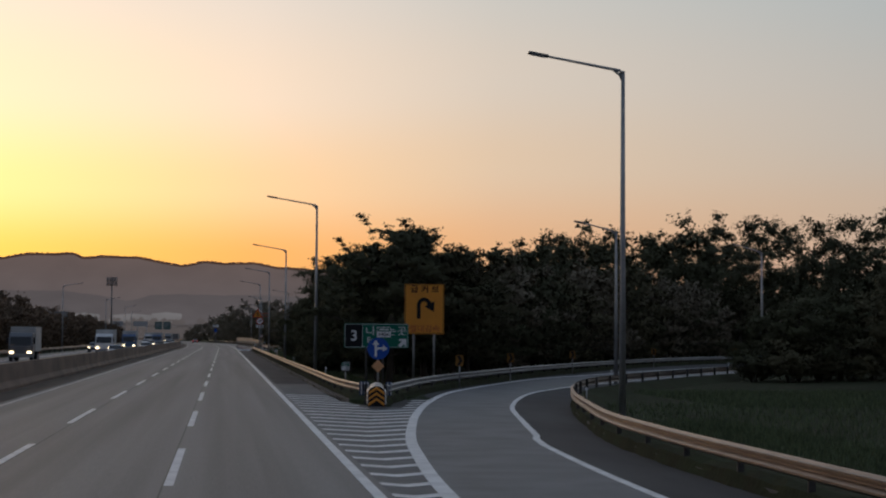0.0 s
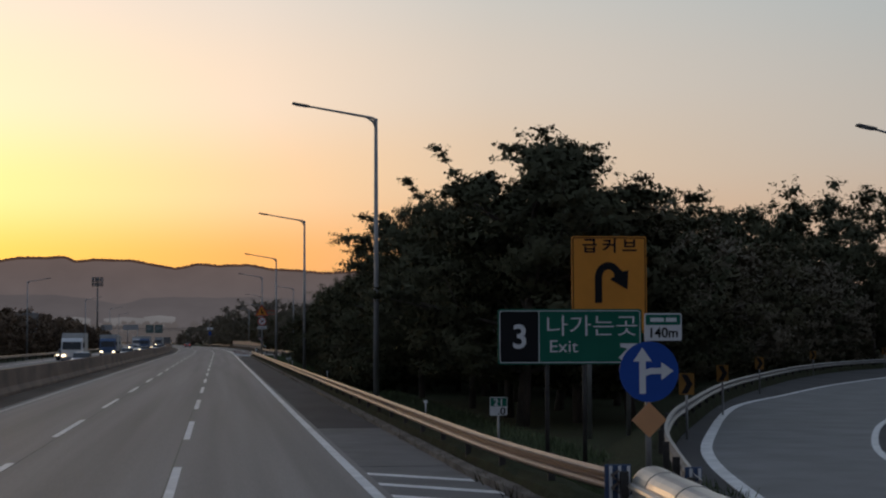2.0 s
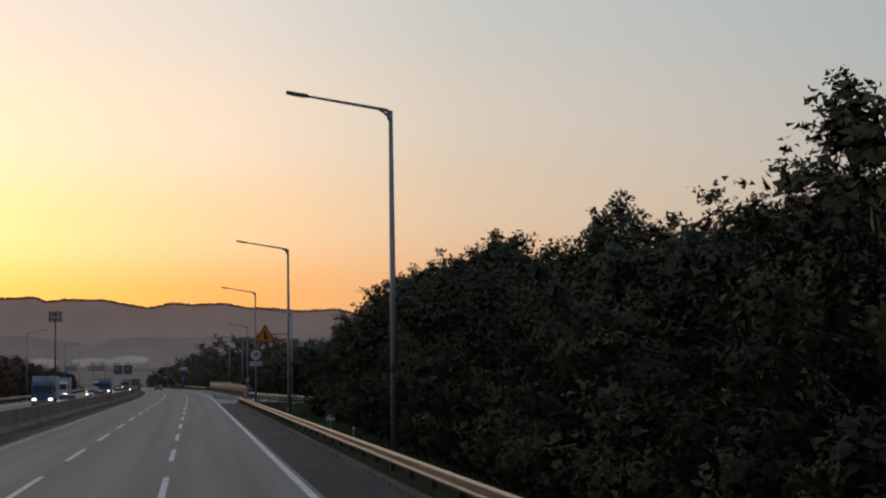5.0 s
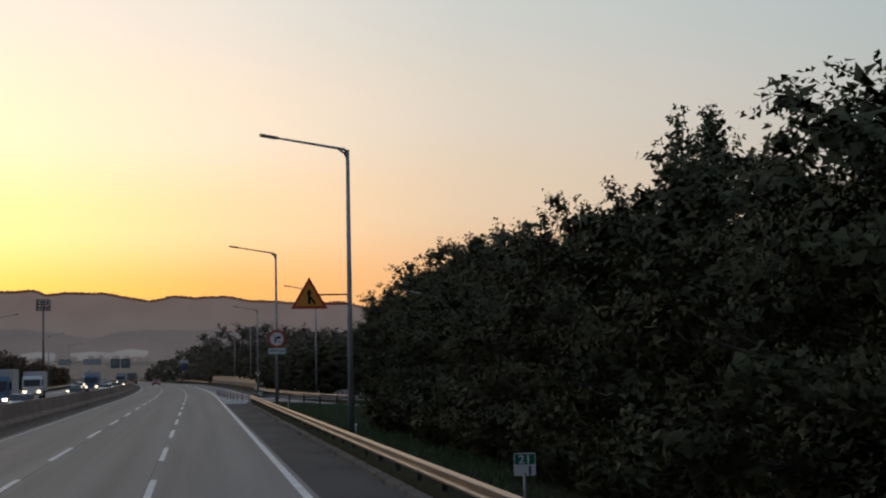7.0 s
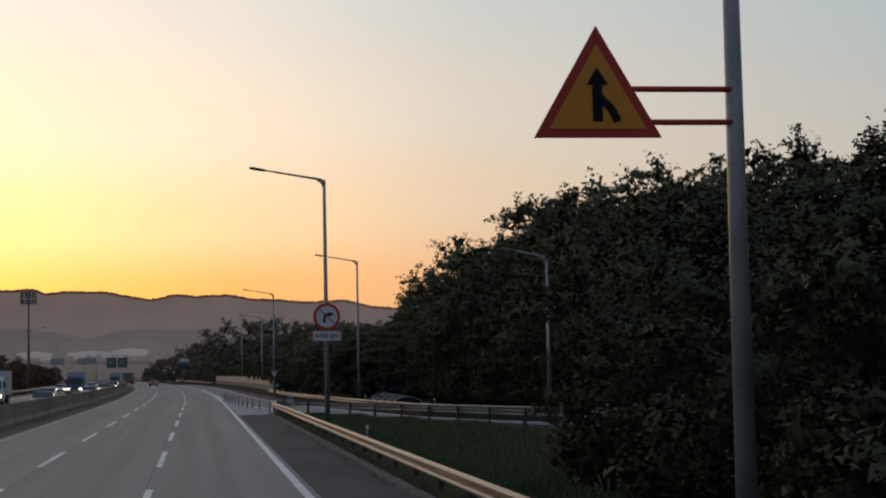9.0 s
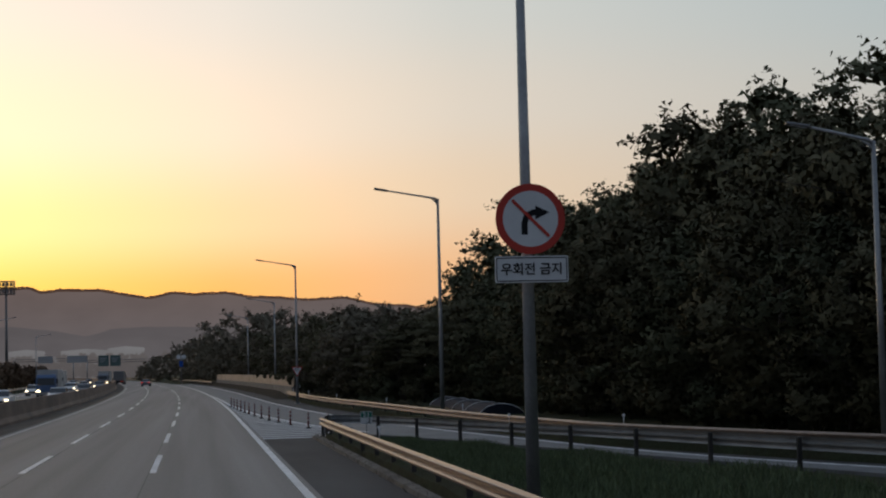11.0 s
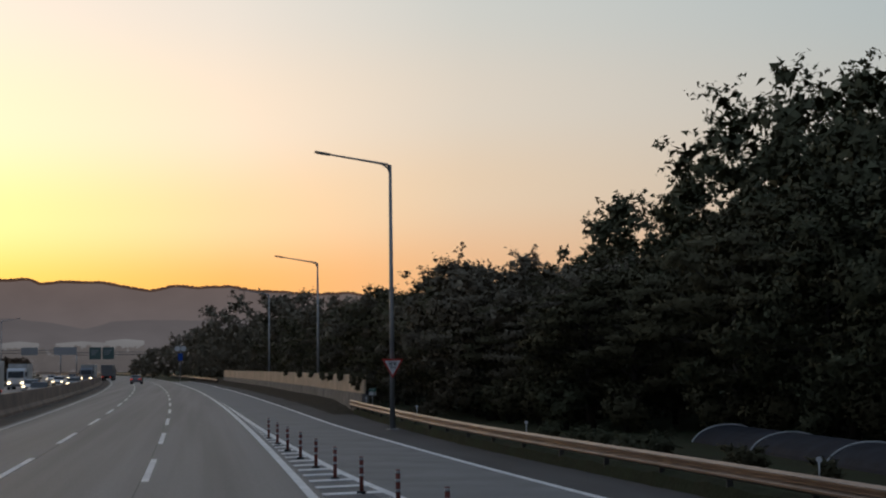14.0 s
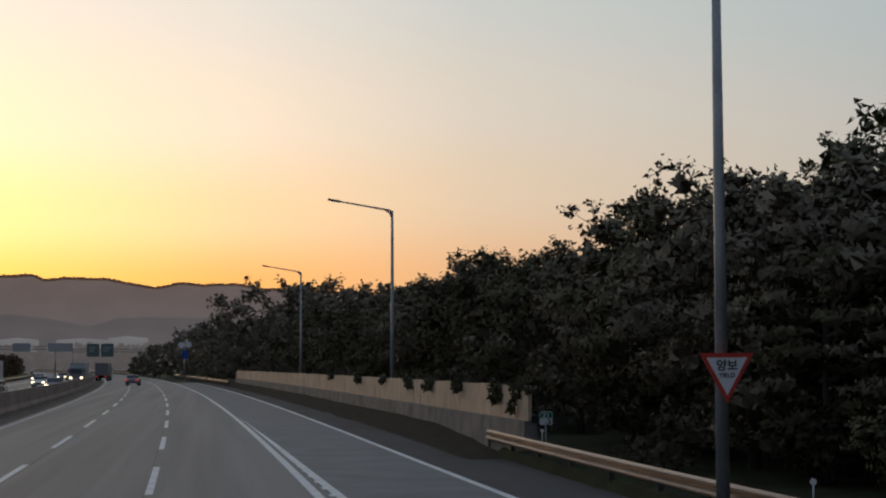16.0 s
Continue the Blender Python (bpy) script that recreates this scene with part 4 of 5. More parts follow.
for z in (20.2, 21.6, 22.9):
    b = bmesh.new()
    for a, c in (((-1.7, -1.0), (1.7, -1.0)), ((1.7, -1.0), (1.7, 1.0)), ((1.7, 1.0), (-1.7, 1.0)), ((-1.7, 1.0), (-1.7, -1.0))):
        tube(b, [(*a, z), (*c, z)], 0.11, 6)
    part("lamp_ring", b, M["lamp"], s)
for x in (-1.7, 0, 1.7):
    for y in (-1.0, 1.0):
        b = bmesh.new()
        tube(b, [(x, y, 20.0), (x, y, 23.0)], 0.09, 6)
        part("upright", b, M["lamp"], s)
for k in range(4):
    for z in (20.4, 21.8):
        part("floodlight", boxed(-1.6 + 0.82 * k, -0.95 + 0.82 * k, -1.35, -1.02, z, z + 0.8, bevel=0.05), M["lamp"], s)

# sign gantries far ahead
def gantry(y, x0, x1, panels, top=8.6, label="far overhead sign gantry across the road"):
    s = thing("sign_gantry", (0, y, 0), label, "gantry")
    for x in (x0, x1):
        b = bmesh.new()
        tube(b, [(x, 0, -0.1), (x, 0, top)], 0.2, 10)
        part("column", b, M["steel"], s)
    b = bmesh.new()
    for z in (top - 0.9, top - 0.1):
        tube(b, [(x0, 0, z), (x1, 0, z)], 0.1, 8)
    part("beam", b, M["lamp"], s)
    for cx, w, h, mat in panels:
        part("panel", plate(bmesh.new(), rounded(w, h, 0.15, 3, cx, top - 0.4), -0.3, -0.22), M[mat], s)
        if mat == "hazygreen":
            for k in range(3):
                part("unreadable_bar", boxed(cx - w * 0.34, cx + w * (0.3 - 0.12 * k), -0.33, -0.305, top + 0.35 - 0.6 * k, top + 0.62 - 0.6 * k), M["hazegrey"], s)


# gantries
gantry(880, -38.5, -14.0, [(-32.6, 3.7, 3.9, "hazygreen"), (-28.4, 3.7, 3.9, "hazygreen")], top=7.95)
gantry(860, -62.0, -42.0, [(-51.5, 5.0, 2.4, "hazegrey"), (-40.6, 7.0, 2.4, "hazegrey")], 8.6, label="pale hazy back of a gantry over the oncoming carriageway")
s = thing("roadside_sign", (-3.0, 640, 0), "two round speed signs over a blue plate", "road sign")
posts(s, (0.0,), 7.0, 0.09)
for k in (-1, 1):
    poly(s, ring(0.5, 24, 0.6 * k, 6.2), 0.0, M["white"], "disc", 0.02)
poly(s, rounded(0.9, 1.4, 0.1, 3, 0, 4.6), 0.0, M["blue"], "plate", 0.02)
s = thing("billboard_sign", (-31, 330, 0), "grey back of roadside sign boards", "road sign")
posts(s, (-1.0, 1.0), 7.2, 0.1)
for z in (6.2, 4.4):
    poly(s, rounded(3.6, 1.5, 0.06, 3, 0, z), 0.0, M["steel"], "board", 0.03)


# ---------------------------------------------------------------- vehicles
def wheel(parent, x, y, r, w):
    b = bmesh.new()
    tube(b, [(x - w / 2, y, r), (x + w / 2, y, r)], r, 16)
    t = part("wheel", b, M["tyre"], parent)
    b = bmesh.new()
    tube(b, [(x - w / 2 - 0.01, y, r), (x + w / 2 + 0.01, y, r)], r * 0.55, 12)
    part("rim", b, M["steel"], t)


def side_shell(outline, w, bevel=0.06):
    """A body from its side outline (y, z), w wide."""
    bm = bmesh.new()
    l = [bm.verts.new((-w / 2, y, z)) for y, z in outline]
    r = [bm.verts.new((w / 2, y, z)) for y, z in outline]
    bm.faces.new(l), bm.faces.new(r[::-1])
    for i in range(len(outline)):
        j = (i + 1) % len(outline)
        bm.faces.new((l[i], r[i], r[j], l[j]))
    bmesh.ops.recalc_face_normals(bm, faces=bm.faces[:])
    bmesh.ops.bevel(bm, geom=bm.edges[:], offset=bevel, segments=2, affect="EDGES", profile=0.6)
    return bm


def car(paint, at, lights, label, turn=0.0, group="cars"):
    """A saloon whose front looks to -y."""
    s = thing("car", at, label, "car", group, turn)
    part("body", side_shell([(-2.25, 0.3), (2.25, 0.3), (2.3, 0.7), (2.2, 0.98), (1.5, 1.02), (-0.85, 0.98), (-2.1, 0.82), (-2.3, 0.62)], 1.82, 0.1), M[paint], s)
    part("cabin", side_shell([(-1.0, 0.95), (1.75, 0.98), (1.05, 1.42), (-0.2, 1.45)], 1.55, 0.08), M["window"], s)
    part("roof", side_shell([(-0.25, 1.42), (1.08, 1.40), (0.95, 1.48), (-0.1, 1.5)], 1.36, 0.02), M[paint], s)
    for y in (-1.42, 1.38):
        for x in (-0.8, 0.8):
            wheel(s, x, y, 0.32, 0.22)
    for x in (-0.68, 0.68):
        part("headlight", boxed(x - 0.17, x + 0.17, -2.33, -2.2, 0.6, 0.74, bevel=0.03), M["headlight" if lights else "glass"], s)
        part("taillight", boxed(x - 0.2, x + 0.2, 2.2, 2.33, 0.7, 0.86, bevel=0.03), M["taillight"], s)
    part("grille", boxed(-0.4, 0.4, -2.34, -2.26, 0.42, 0.6), M["black"], s)
    return s


def truck(paint, at, lights, label, turn=0.0, long=5.5, cargo="canvas", group="trucks"):
    """A box truck whose front looks to -y."""
    s = thing("truck", at, label, "truck", group, turn)
    part("cab", side_shell([(-1.9, 0.5), (0.0, 0.5), (0.0, 2.75), (-1.2, 2.8), (-1.6, 2.45), (-1.92, 1.5)], 2.3, 0.1), M[paint], s)
    part("windscreen", side_shell([(-1.93, 1.55), (-1.85, 1.5), (-1.55, 2.35), (-1.66, 2.38)], 2.0, 0.02), M["window"], s)
    part("cargo_box", boxed(-1.22, 1.22, 0.15, long, 0.95, 3.35, bevel=0.05), M[cargo], s)
    part("chassis", boxed(-0.5, 0.5, -1.6, long, 0.5, 0.95), M["black"], s)
    part("bumper", boxed(-1.15, 1.15, -2.0, -1.8, 0.4, 0.75, bevel=0.04), M["steel"], s)
    for y in (-1.0, long - 1.5, long - 2.6):
        for x in (-0.98, 0.98):
            wheel(s, x, y, 0.48, 0.3)
    for x in (-0.85, 0.85):
        part("headlight", boxed(x - 0.2, x + 0.2, -2.04, -1.9, 0.78, 0.98, bevel=0.03), M["headlight" if lights else "glass"], s)
        part("taillight", boxed(x - 0.16, x + 0.16, long, long + 0.05, 0.75, 0.9), M["taillight"], s)
        part("mirror", boxed(x * 1.5 - 0.08, x * 1.5 + 0.08, -1.75, -1.6, 1.7, 2.3, bevel=0.03), M["black"], s)
    return s


def turned(y):
    return -math.degrees(math.atan2(bend(y + 1) - bend(y), 1.0)) * -1


lanes = (-12.6, -16.1, -19.6)
oncoming = [("t", 2, 172, "cargrey"), ("t", 1, 238, "carwhite"), ("c", 0, 205, "carwhite"), ("t", 1, 300, "carblue"), ("c", 0, 285, "carwhite"), ("c", 2, 268, "cargrey"), ("c", 0, 345, "cargrey"), ("t", 2, 372, "carwhite"), ("c", 1, 395, "carwhite"), ("c", 0, 415, "carwhite"), ("t", 1, 452, "carblue"), ("c", 2, 480, "carwhite"), ("c", 0, 470, "cargrey"), ("c", 1, 512, "carwhite"), ("t", 2, 540, "carwhite"), ("c", 0, 548, "cargrey"), ("c", 1, 585, "carwhite"), ("t", 0, 640, "cargrey"), ("c", 2, 660, "carwhite"), ("c", 1, 700, "cargrey")]
for kind, lane, y, paint in oncoming:
    at = (lanes[lane] + bend(y), y, 0.0)
    if kind == "t":
        truck(paint, at, True, "box truck with lit headlamps facing the evening glow", turned(y), group="oncoming trucks")
    else:
        car(paint, at, True, "saloon car with lit headlamps on the far carriageway", turned(y), group="oncoming cars")
y = 600
car("cargrey", (-4.0 + bend(y), y, 0.01), False, "dark car with red tail lamps seen from behind", turned(y) + 180, group="cars ahead")
y = 690
truck("cargrey", (-8.2 + bend(y), y, 0.01), False, "dark loaded truck seen from behind", turned(y) + 180, cargo="lamp", group="trucks ahead")


# ---------------------------------------------------------------- trees
def leaf_sprays(rng, centres, radii, count, size, flat=0.75, twigs=15, core=0.28):
    """Small leaves strung along twigs that spread from each clump, round a core of broad inner leaves. Returns corners and normals."""
    centres, radii = np.array(centres, float), np.array(radii, float)
    pick = rng.choice(len(centres), count, p=radii ** 1.7 / (radii ** 1.7).sum())
    ways = rng.normal(size=(len(centres), twigs, 3)) + np.array([0, 0, 0.25])
    ways /= np.linalg.norm(ways, axis=2)[:, :, None]
    reach = rng.uniform(0.7, 1.3, (len(centres), twigs))
    tw = rng.integers(twigs, size=count)
    d = ways[pick, tw]
    inner = np.arange(count) < core * count
    free = rng.normal(size=(count, 3))
    free /= np.linalg.norm(free, axis=1)[:, None]
    d = np.where(inner[:, None], free, d)
    r = radii[pick] * np.where(inner, rng.uniform(0, 0.62, count), reach[pick, tw] * rng.uniform(0.25, 1.0, count) ** 0.6)
    p = centres[pick] + (d * r[:, None] + rng.normal(size=(count, 3)) * (0.085 * radii[pick])[:, None]) * np.array([1, 1, flat])
    whole = p - centres.mean(0)
    whole /= np.linalg.norm(whole, axis=1)[:, None] + 1e-9
    out = 0.5 * d + 0.8 * whole + 0.2 * rng.normal(size=(count, 3)) + np.array([0, 0, 0.15])
    out /= np.linalg.norm(out, axis=1)[:, None]
    nrm = out + rng.normal(scale=0.8, size=(count, 3))
    nrm /= np.linalg.norm(nrm, axis=1)[:, None]
    nrm *= np.sign((nrm * out).sum(1))[:, None]
    u = np.cross(nrm, rng.normal(size=(count, 3)))
    u /= np.linalg.norm(u, axis=1)[:, None] + 1e-9
    v = np.cross(nrm, u)
    s = np.where(inner, np.minimum(0.3 * radii[pick], 2.2 * size), size * rng.uniform(0.6, 1.3, count))[:, None]
    three = np.stack([p - u * s * 0.45 - v * s * 0.5, p + u * s * 0.45 - v * s * 0.38, p + v * s * 0.85], 1)
    return three.reshape(-1, 3), np.repeat(out, 3, axis=0)


def leaf_mesh(name, corners, normals, mat):
    """One loose triangle for each three corners, shaded by the normals given."""
    n = len(corners)
    me = bpy.data.meshes.new(name)
    me.vertices.add(n), me.loops.add(n), me.polygons.add(n // 3)
    me.vertices.foreach_set("co", np.ascontiguousarray(corners, np.float32).ravel())
    me.loops.foreach_set("vertex_index", np.arange(n, dtype=np.int32))
    me.polygons.foreach_set("loop_start", np.arange(0, n, 3, dtype=np.int32))
    me.polygons.foreach_set("use_smooth", np.ones(n // 3, dtype=bool))
    me.update(calc_edges=True)
    me.normals_split_custom_set_from_vertices(normals.tolist())
    me.materials.append(mat)
    return me


def tree(seed, height, spread, leaves, size, mat, clear=0.16, label="leafy dark green roadside tree", category="tree", group="roadside trees", layered=False, stray=0.24, flat=0.5, plumes=0, lace=0, limbs=0):
    rng = np.random.default_rng(seed)
    s = thing("tree", (0, 0, -500), label, category, group)
    b = bmesh.new()
    lean = rng.normal(scale=0.03, size=2) * height
    trunk = [(lean[0] * t, lean[1] * t, height * 0.86 * t - 0.15) for t in (0, 0.2, 0.45, 0.7, 1.0)]
    r0 = 0.018 * height + 0.03
    tube(b, trunk, [r0, r0 * 0.85, r0 * 0.6, r0 * 0.4, r0 * 0.12], 9)
    centres, radii = [], []
    n = limbs or 13 + int(spread * 2)
    for k in range(n):
        f = clear + (1 - clear) * (k + rng.uniform(0.1, 0.9)) / n
        a = k * 2.4 + rng.uniform(-0.5, 0.5)
        wide = spread * math.sin(math.pi * min(0.97, 0.16 + 0.72 * ((f - clear) / (1 - clear)) ** 0.8)) * rng.uniform(0.55, 1.1)
        z0 = height * max(clear * 0.9, f * 0.78 - 0.05)
        tip = (lean[0] * f + wide * math.cos(a), lean[1] * f + wide * math.sin(a), height * (f * 0.93))
        st = (lean[0] * f * 0.8, lean[1] * f * 0.8, z0)
        mid = tuple((p + q) / 2 + rng.normal(scale=0.12) for p, q in zip(st, tip))
        tube(b, [st, mid, tip], [r0 * 0.36, r0 * 0.22, r0 * 0.07], 6)
        for q, m in ((tip, 1.0), (mid, 0.85)):
            centres.append(q)
            radii.append(spread * rng.uniform(0.22, 0.42) * m)
        for _ in range(2):
            off = rng.normal(scale=spread * stray, size=3)
            centres.append(tuple(np.array(tip) + off * (1, 1, 0.5)))
            tube(b, [mid, centres[-1]], [r0 * 0.12, r0 * 0.04], 4)
            radii.append(spread * rng.uniform(0.12, 0.24))
    centres.append((lean[0], lean[1], height * 0.9))
    radii.append(spread * 0.26)
    tops = sorted(centres, key=lambda q: -q[2])[: len(centres) // 2]
    for k in range(plumes):
        # upright leading shoots that stand out of the crown
        q = tops[int(rng.integers(len(tops)))]
        tall, lx, ly = height * rng.uniform(0.06, 0.15), rng.normal(scale=0.12), rng.normal(scale=0.12)
        tube(b, [q, (q[0] + lx, q[1] + ly, q[2] + tall)], [r0 * 0.1, r0 * 0.03], 5)
        for t in (0.3, 0.5, 0.68, 0.84, 1.0):
            centres.append((q[0] + lx * t, q[1] + ly * t, q[2] + tall * t))
            radii.append(spread * (0.19 - 0.11 * t) * rng.uniform(0.8, 1.3))
    for k in range(lace):
        # thin outer twigs with few leaves, standing clear of the mass
        q = tops[int(rng.integers(len(tops)))]
        a, far_out = rng.uniform(0, 6.28), spread * rng.uniform(0.15, 0.32)
        tip = (q[0] + far_out * math.cos(a), q[1] + far_out * math.sin(a), q[2] + spread * rng.uniform(0.05, 0.42))
        tube(b, [q, tuple((m + w) / 2 + rng.normal(scale=0.06) for m, w in zip(q, tip)), tip], [r0 * 0.12, r0 * 0.07, r0 * 0.03], 5)
        for t in (0.5, 0.75, 1.0):
            centres.append(tuple(m + (w - m) * t for m, w in zip(q, tip)))
            radii.append(spread * rng.uniform(0.08, 0.15))
    part("trunk", b, M["bark"], s)
    v, nrm = leaf_sprays(rng, centres, radii, leaves, size, flat if layered else 0.75)
    v[:, 2] = np.maximum(v[:, 2], 0.05)
    part("crown", leaf_mesh("crown", v, nrm, M[mat]), None, s)
    return s


def shrub(seed, height, spread, leaves, size, mat, label="dense dark shrub on rough grass"):
    rng = np.random.default_rng(seed)
    s = thing("shrub", (0, 0, -500), label, "shrub", "roadside shrubs")
    b = bmesh.new()
    centres, radii = [], []
    for k in range(9):
        a, f = k * 2.4, rng.uniform(0.35, 0.95)
        tip = (spread * rng.uniform(0.2, 0.8) * math.cos(a), spread * rng.uniform(0.2, 0.8) * math.sin(a), height * f)
        tube(b, [(0.1 * math.cos(a), 0.1 * math.sin(a), -0.15), (tip[0] * 0.4, tip[1] * 0.4, tip[2] * 0.6), tip], [0.035, 0.025, 0.008], 5)
        for m in (1.0, 0.55):
            centres.append((tip[0] * m, tip[1] * m, tip[2] * m))
            radii.append(spread * rng.uniform(0.28, 0.45))
    part("stem", b, M["bark"], s)
    v, nrm = leaf_sprays(rng, centres, radii, leaves, size, 0.9)
    v[:, 2] = np.maximum(v[:, 2], 0.02)
    part("foliage", leaf_mesh("foliage", v, nrm, M[mat]), None, s)
    return s


hero = [tree(3 + k, 8.0, 3.1, 28000, 0.085, "leaf" if k else "leaf2", clear=0.2, layered=True, lace=8) for k in range(3)]
near = [tree(11 + k, 8.0, 3.0, 20000, 0.09, "leaf" if k % 3 else "leaf2", clear=0.1, plumes=(9, 3, 7, 5, 8)[k], lace=5) for k in range(5)]
middle = [tree(81 + k, 8.0, 3.0, 9500, 0.13, "leaf" if k % 2 else "leaf2", clear=0.08, layered=k % 2 == 1, lace=10) for k in range(4)]
# Farther trees: two of three have leaf4 crowns, paled for haze.
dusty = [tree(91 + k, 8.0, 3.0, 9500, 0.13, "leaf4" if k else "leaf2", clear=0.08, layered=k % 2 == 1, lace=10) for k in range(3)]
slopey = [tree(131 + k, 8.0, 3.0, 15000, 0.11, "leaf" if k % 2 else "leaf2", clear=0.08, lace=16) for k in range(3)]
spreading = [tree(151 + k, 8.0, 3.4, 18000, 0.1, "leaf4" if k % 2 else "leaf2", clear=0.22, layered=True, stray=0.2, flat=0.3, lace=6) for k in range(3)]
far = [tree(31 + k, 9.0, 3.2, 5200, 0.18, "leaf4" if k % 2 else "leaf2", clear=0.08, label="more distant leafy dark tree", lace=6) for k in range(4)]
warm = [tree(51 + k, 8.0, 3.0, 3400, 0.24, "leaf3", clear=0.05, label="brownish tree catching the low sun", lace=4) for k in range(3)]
bushes = [shrub(71 + k, 2.6, 1.7, 3000, 0.11, "leaf" if k % 2 else "leaf2") for k in range(3)]
rng = random.Random(5)


def plant(kinds, x, y, height, own, wide=1.0):
    src = rng.choice(kinds)
    k = height / own
    m = pose(x, y, -0.1, 0, 0, rng.uniform(0, 360)) @ Matrix.Diagonal((k * wide, k * wide, k, 1))
    copy_thing(src, m)


def row(kinds, own, x, y0, y1, step, height, jx=1.0, wide=1.0, curve=True):
    y = y0
    while y < y1:
        xx = (x(y) if callable(x) else x) + (bend(y) if curve else 0)
        hh = (height(y) if callable(height) else height) * rng.uniform(0.86, 1.12)
        plant(kinds, xx + rng.uniform(-jx, jx), y + rng.uniform(-0.3, 0.3) * step, hh, own, wide)
        y += step * rng.uniform(0.8, 1.2)


def woods(name, spots, mat, size, per, label):
    """A far wood as one mass of leaves: spots of (x, y, height)."""
    g = np.random.default_rng(17)
    vs, ns = [], []
    for x, y, h in spots:
        c, r = [], []
        for k in range(30):
            f = 0.1 + 0.84 * (k + g.uniform(0, 1)) / 30
            wide = 0.36 * h * math.sin(math.pi * min(0.93, 0.2 + 0.66 * f)) * g.uniform(0.3, 1.1)
            a = g.uniform(0, 6.28)
            c.append((x + wide * math.cos(a), y + wide * math.sin(a), h * f))
            r.append(h * g.uniform(0.06, 0.13))
        v, nrm = leaf_sprays(g, c, r, per, size, twigs=9)
        v[:, 2] = np.maximum(v[:, 2], -0.05)
        vs.append(v)
        ns.append(nrm)
    return tagged(part(name, leaf_mesh(name, np.concatenate(vs), np.concatenate(ns), M[mat]), None), label, "woods", kind="stuff")


def spots(x, y0, y1, step, height, jx, curve=False):
    out, y = [], y0
    while y < y1:
        xx = (x(y) if callable(x) else x) + (bend(y) if curve else 0)
        out.append((xx + rng.uniform(-jx, jx), y, (height(y) if callable(height) else height) * rng.uniform(0.85, 1.12)))
        y += step * rng.uniform(0.8, 1.2)
    return out


# infield between road and exit ramp: big trees, then a thick belt along the rail
wide_trees = [tree(203 + k, 8.0, 4.4, 84000, 0.07, "leaf", clear=0.26, layered=True, stray=0.24, flat=0.36, lace=14, limbs=34) for k in range(2)]
for src, x, y, h, turn in ((0, 9.7, 109.5, 8.6, 40), (1, 8.6, 117.0, 8.6, 200)):
    copy_thing(wide_trees[src], pose(x, y, -0.1, 0, 0, turn) @ Matrix.Diagonal((h / 10.6, h / 10.6, h / 8, 1)))
copy_thing(near[3], pose(9.6, 191.5, -0.1, 0, 0, 130) @ Matrix.Diagonal((0.8, 0.8, 0.82, 1)))
copy_thing(near[2], pose(9.7, 186.5, -0.1, 0, 0, 70) @ Matrix.Diagonal((0.9, 0.9, 0.93, 1)))
for x, y, h in ((9.2, 95.5, 9.3), (11.4, 97.5, 8.7), (12.2, 100.5, 7.8), (9.8, 101.5, 7.4), (13.2, 104.5, 6.4), (13.3, 98.0, 8.0), (12.6, 107, 7.4), (12.6, 116, 7.4), (12.4, 124, 6.8), (15.8, 111, 6.6), (17.6, 119, 6.9), (16.5, 124, 7.0)):
    plant(hero, x, y, h, 8.0, 1.12)
belt = lambda y: float(np.interp(y, [125, 135, 155, 181, 200, 228, 240, 248], [5.8, 6.1, 6.3, 6.1, 4.9, 5.9, 6.4, 5.4]))
row(near, 8.0, lambda y: float(np.interp(y, [190, 205], [9.2, 10.4])), 128, 237, 4.0, belt, 0.6, 1.2)
row(middle, 8.0, 12.6, 128, 234, 5.0, lambda y: belt(y) + 0.3, 1.0, 1.2)
row(bushes, 2.6, lambda y: float(np.interp(y, [150, 200], [7.7, 9.2])), 128, 238, 3.2, 2.2, 0.4, 1.2)
woods("infield_wood", spots(17.0, 126, 236, 4.5, lambda y: belt(y) + 1.0, 1.5) + spots(23.0, 126, 238, 5.0, lambda y: belt(y) + 1.8, 2.0), "leaf", 0.24, 2400, "dense dark wood behind the roadside trees")
# outside the exit ramp, rising behind
for i, p in enumerate(resample([q + Vector((-3.0, 6.0)) for q in rail_out if q.x > 21], 12)):
    plant(far, p.x + rng.uniform(-1.2, 1.2), p.y + rng.uniform(-1.2, 1.2), (9.6 if p.x > 30 else 8.8) * rng.uniform(0.85, 1.12), 9.0, 1.2)
behind = [(p.x - 6 + rng.uniform(-2, 2), p.y + 12 + rng.uniform(-2, 2), float(np.interp(p.x, [26, 34, 44, 56], [9.4, 11.2, 13.8, 15.5])) * rng.uniform(0.9, 1.05)) for p in resample([q for q in rail_out if q.x > 26], 16)]
crest = lambda x: float(np.interp(x, [34, 42, 48, 53, 58, 62, 65, 68, 72, 78, 100], [14.6, 16.3, 16.5, 16.2, 18.4, 19.0, 18.0, 16.7, 17.9, 18.7, 18.7]))
for x in np.arange(34, 125, 2.7):
    deep = 1 + float(np.interp(x, [38, 65], [0, 0.1])) + rng.uniform(-0.02, 0.06)
    behind.append((x * deep, 205 * deep, crest(x) * deep * rng.uniform(0.86, 1.04)))
    behind.append((x * (deep - 0.04) + rng.uniform(-1, 1), 205 * (deep - 0.04), crest(x) * rng.uniform(0.5, 0.68)))
for x in np.arange(52, 110, 1.8):
    deep = 1.18 + rng.uniform(-0.02, 0.05)
    behind.append((x * deep, 205 * deep, crest(x) * deep * rng.uniform(0.62, 0.88)))
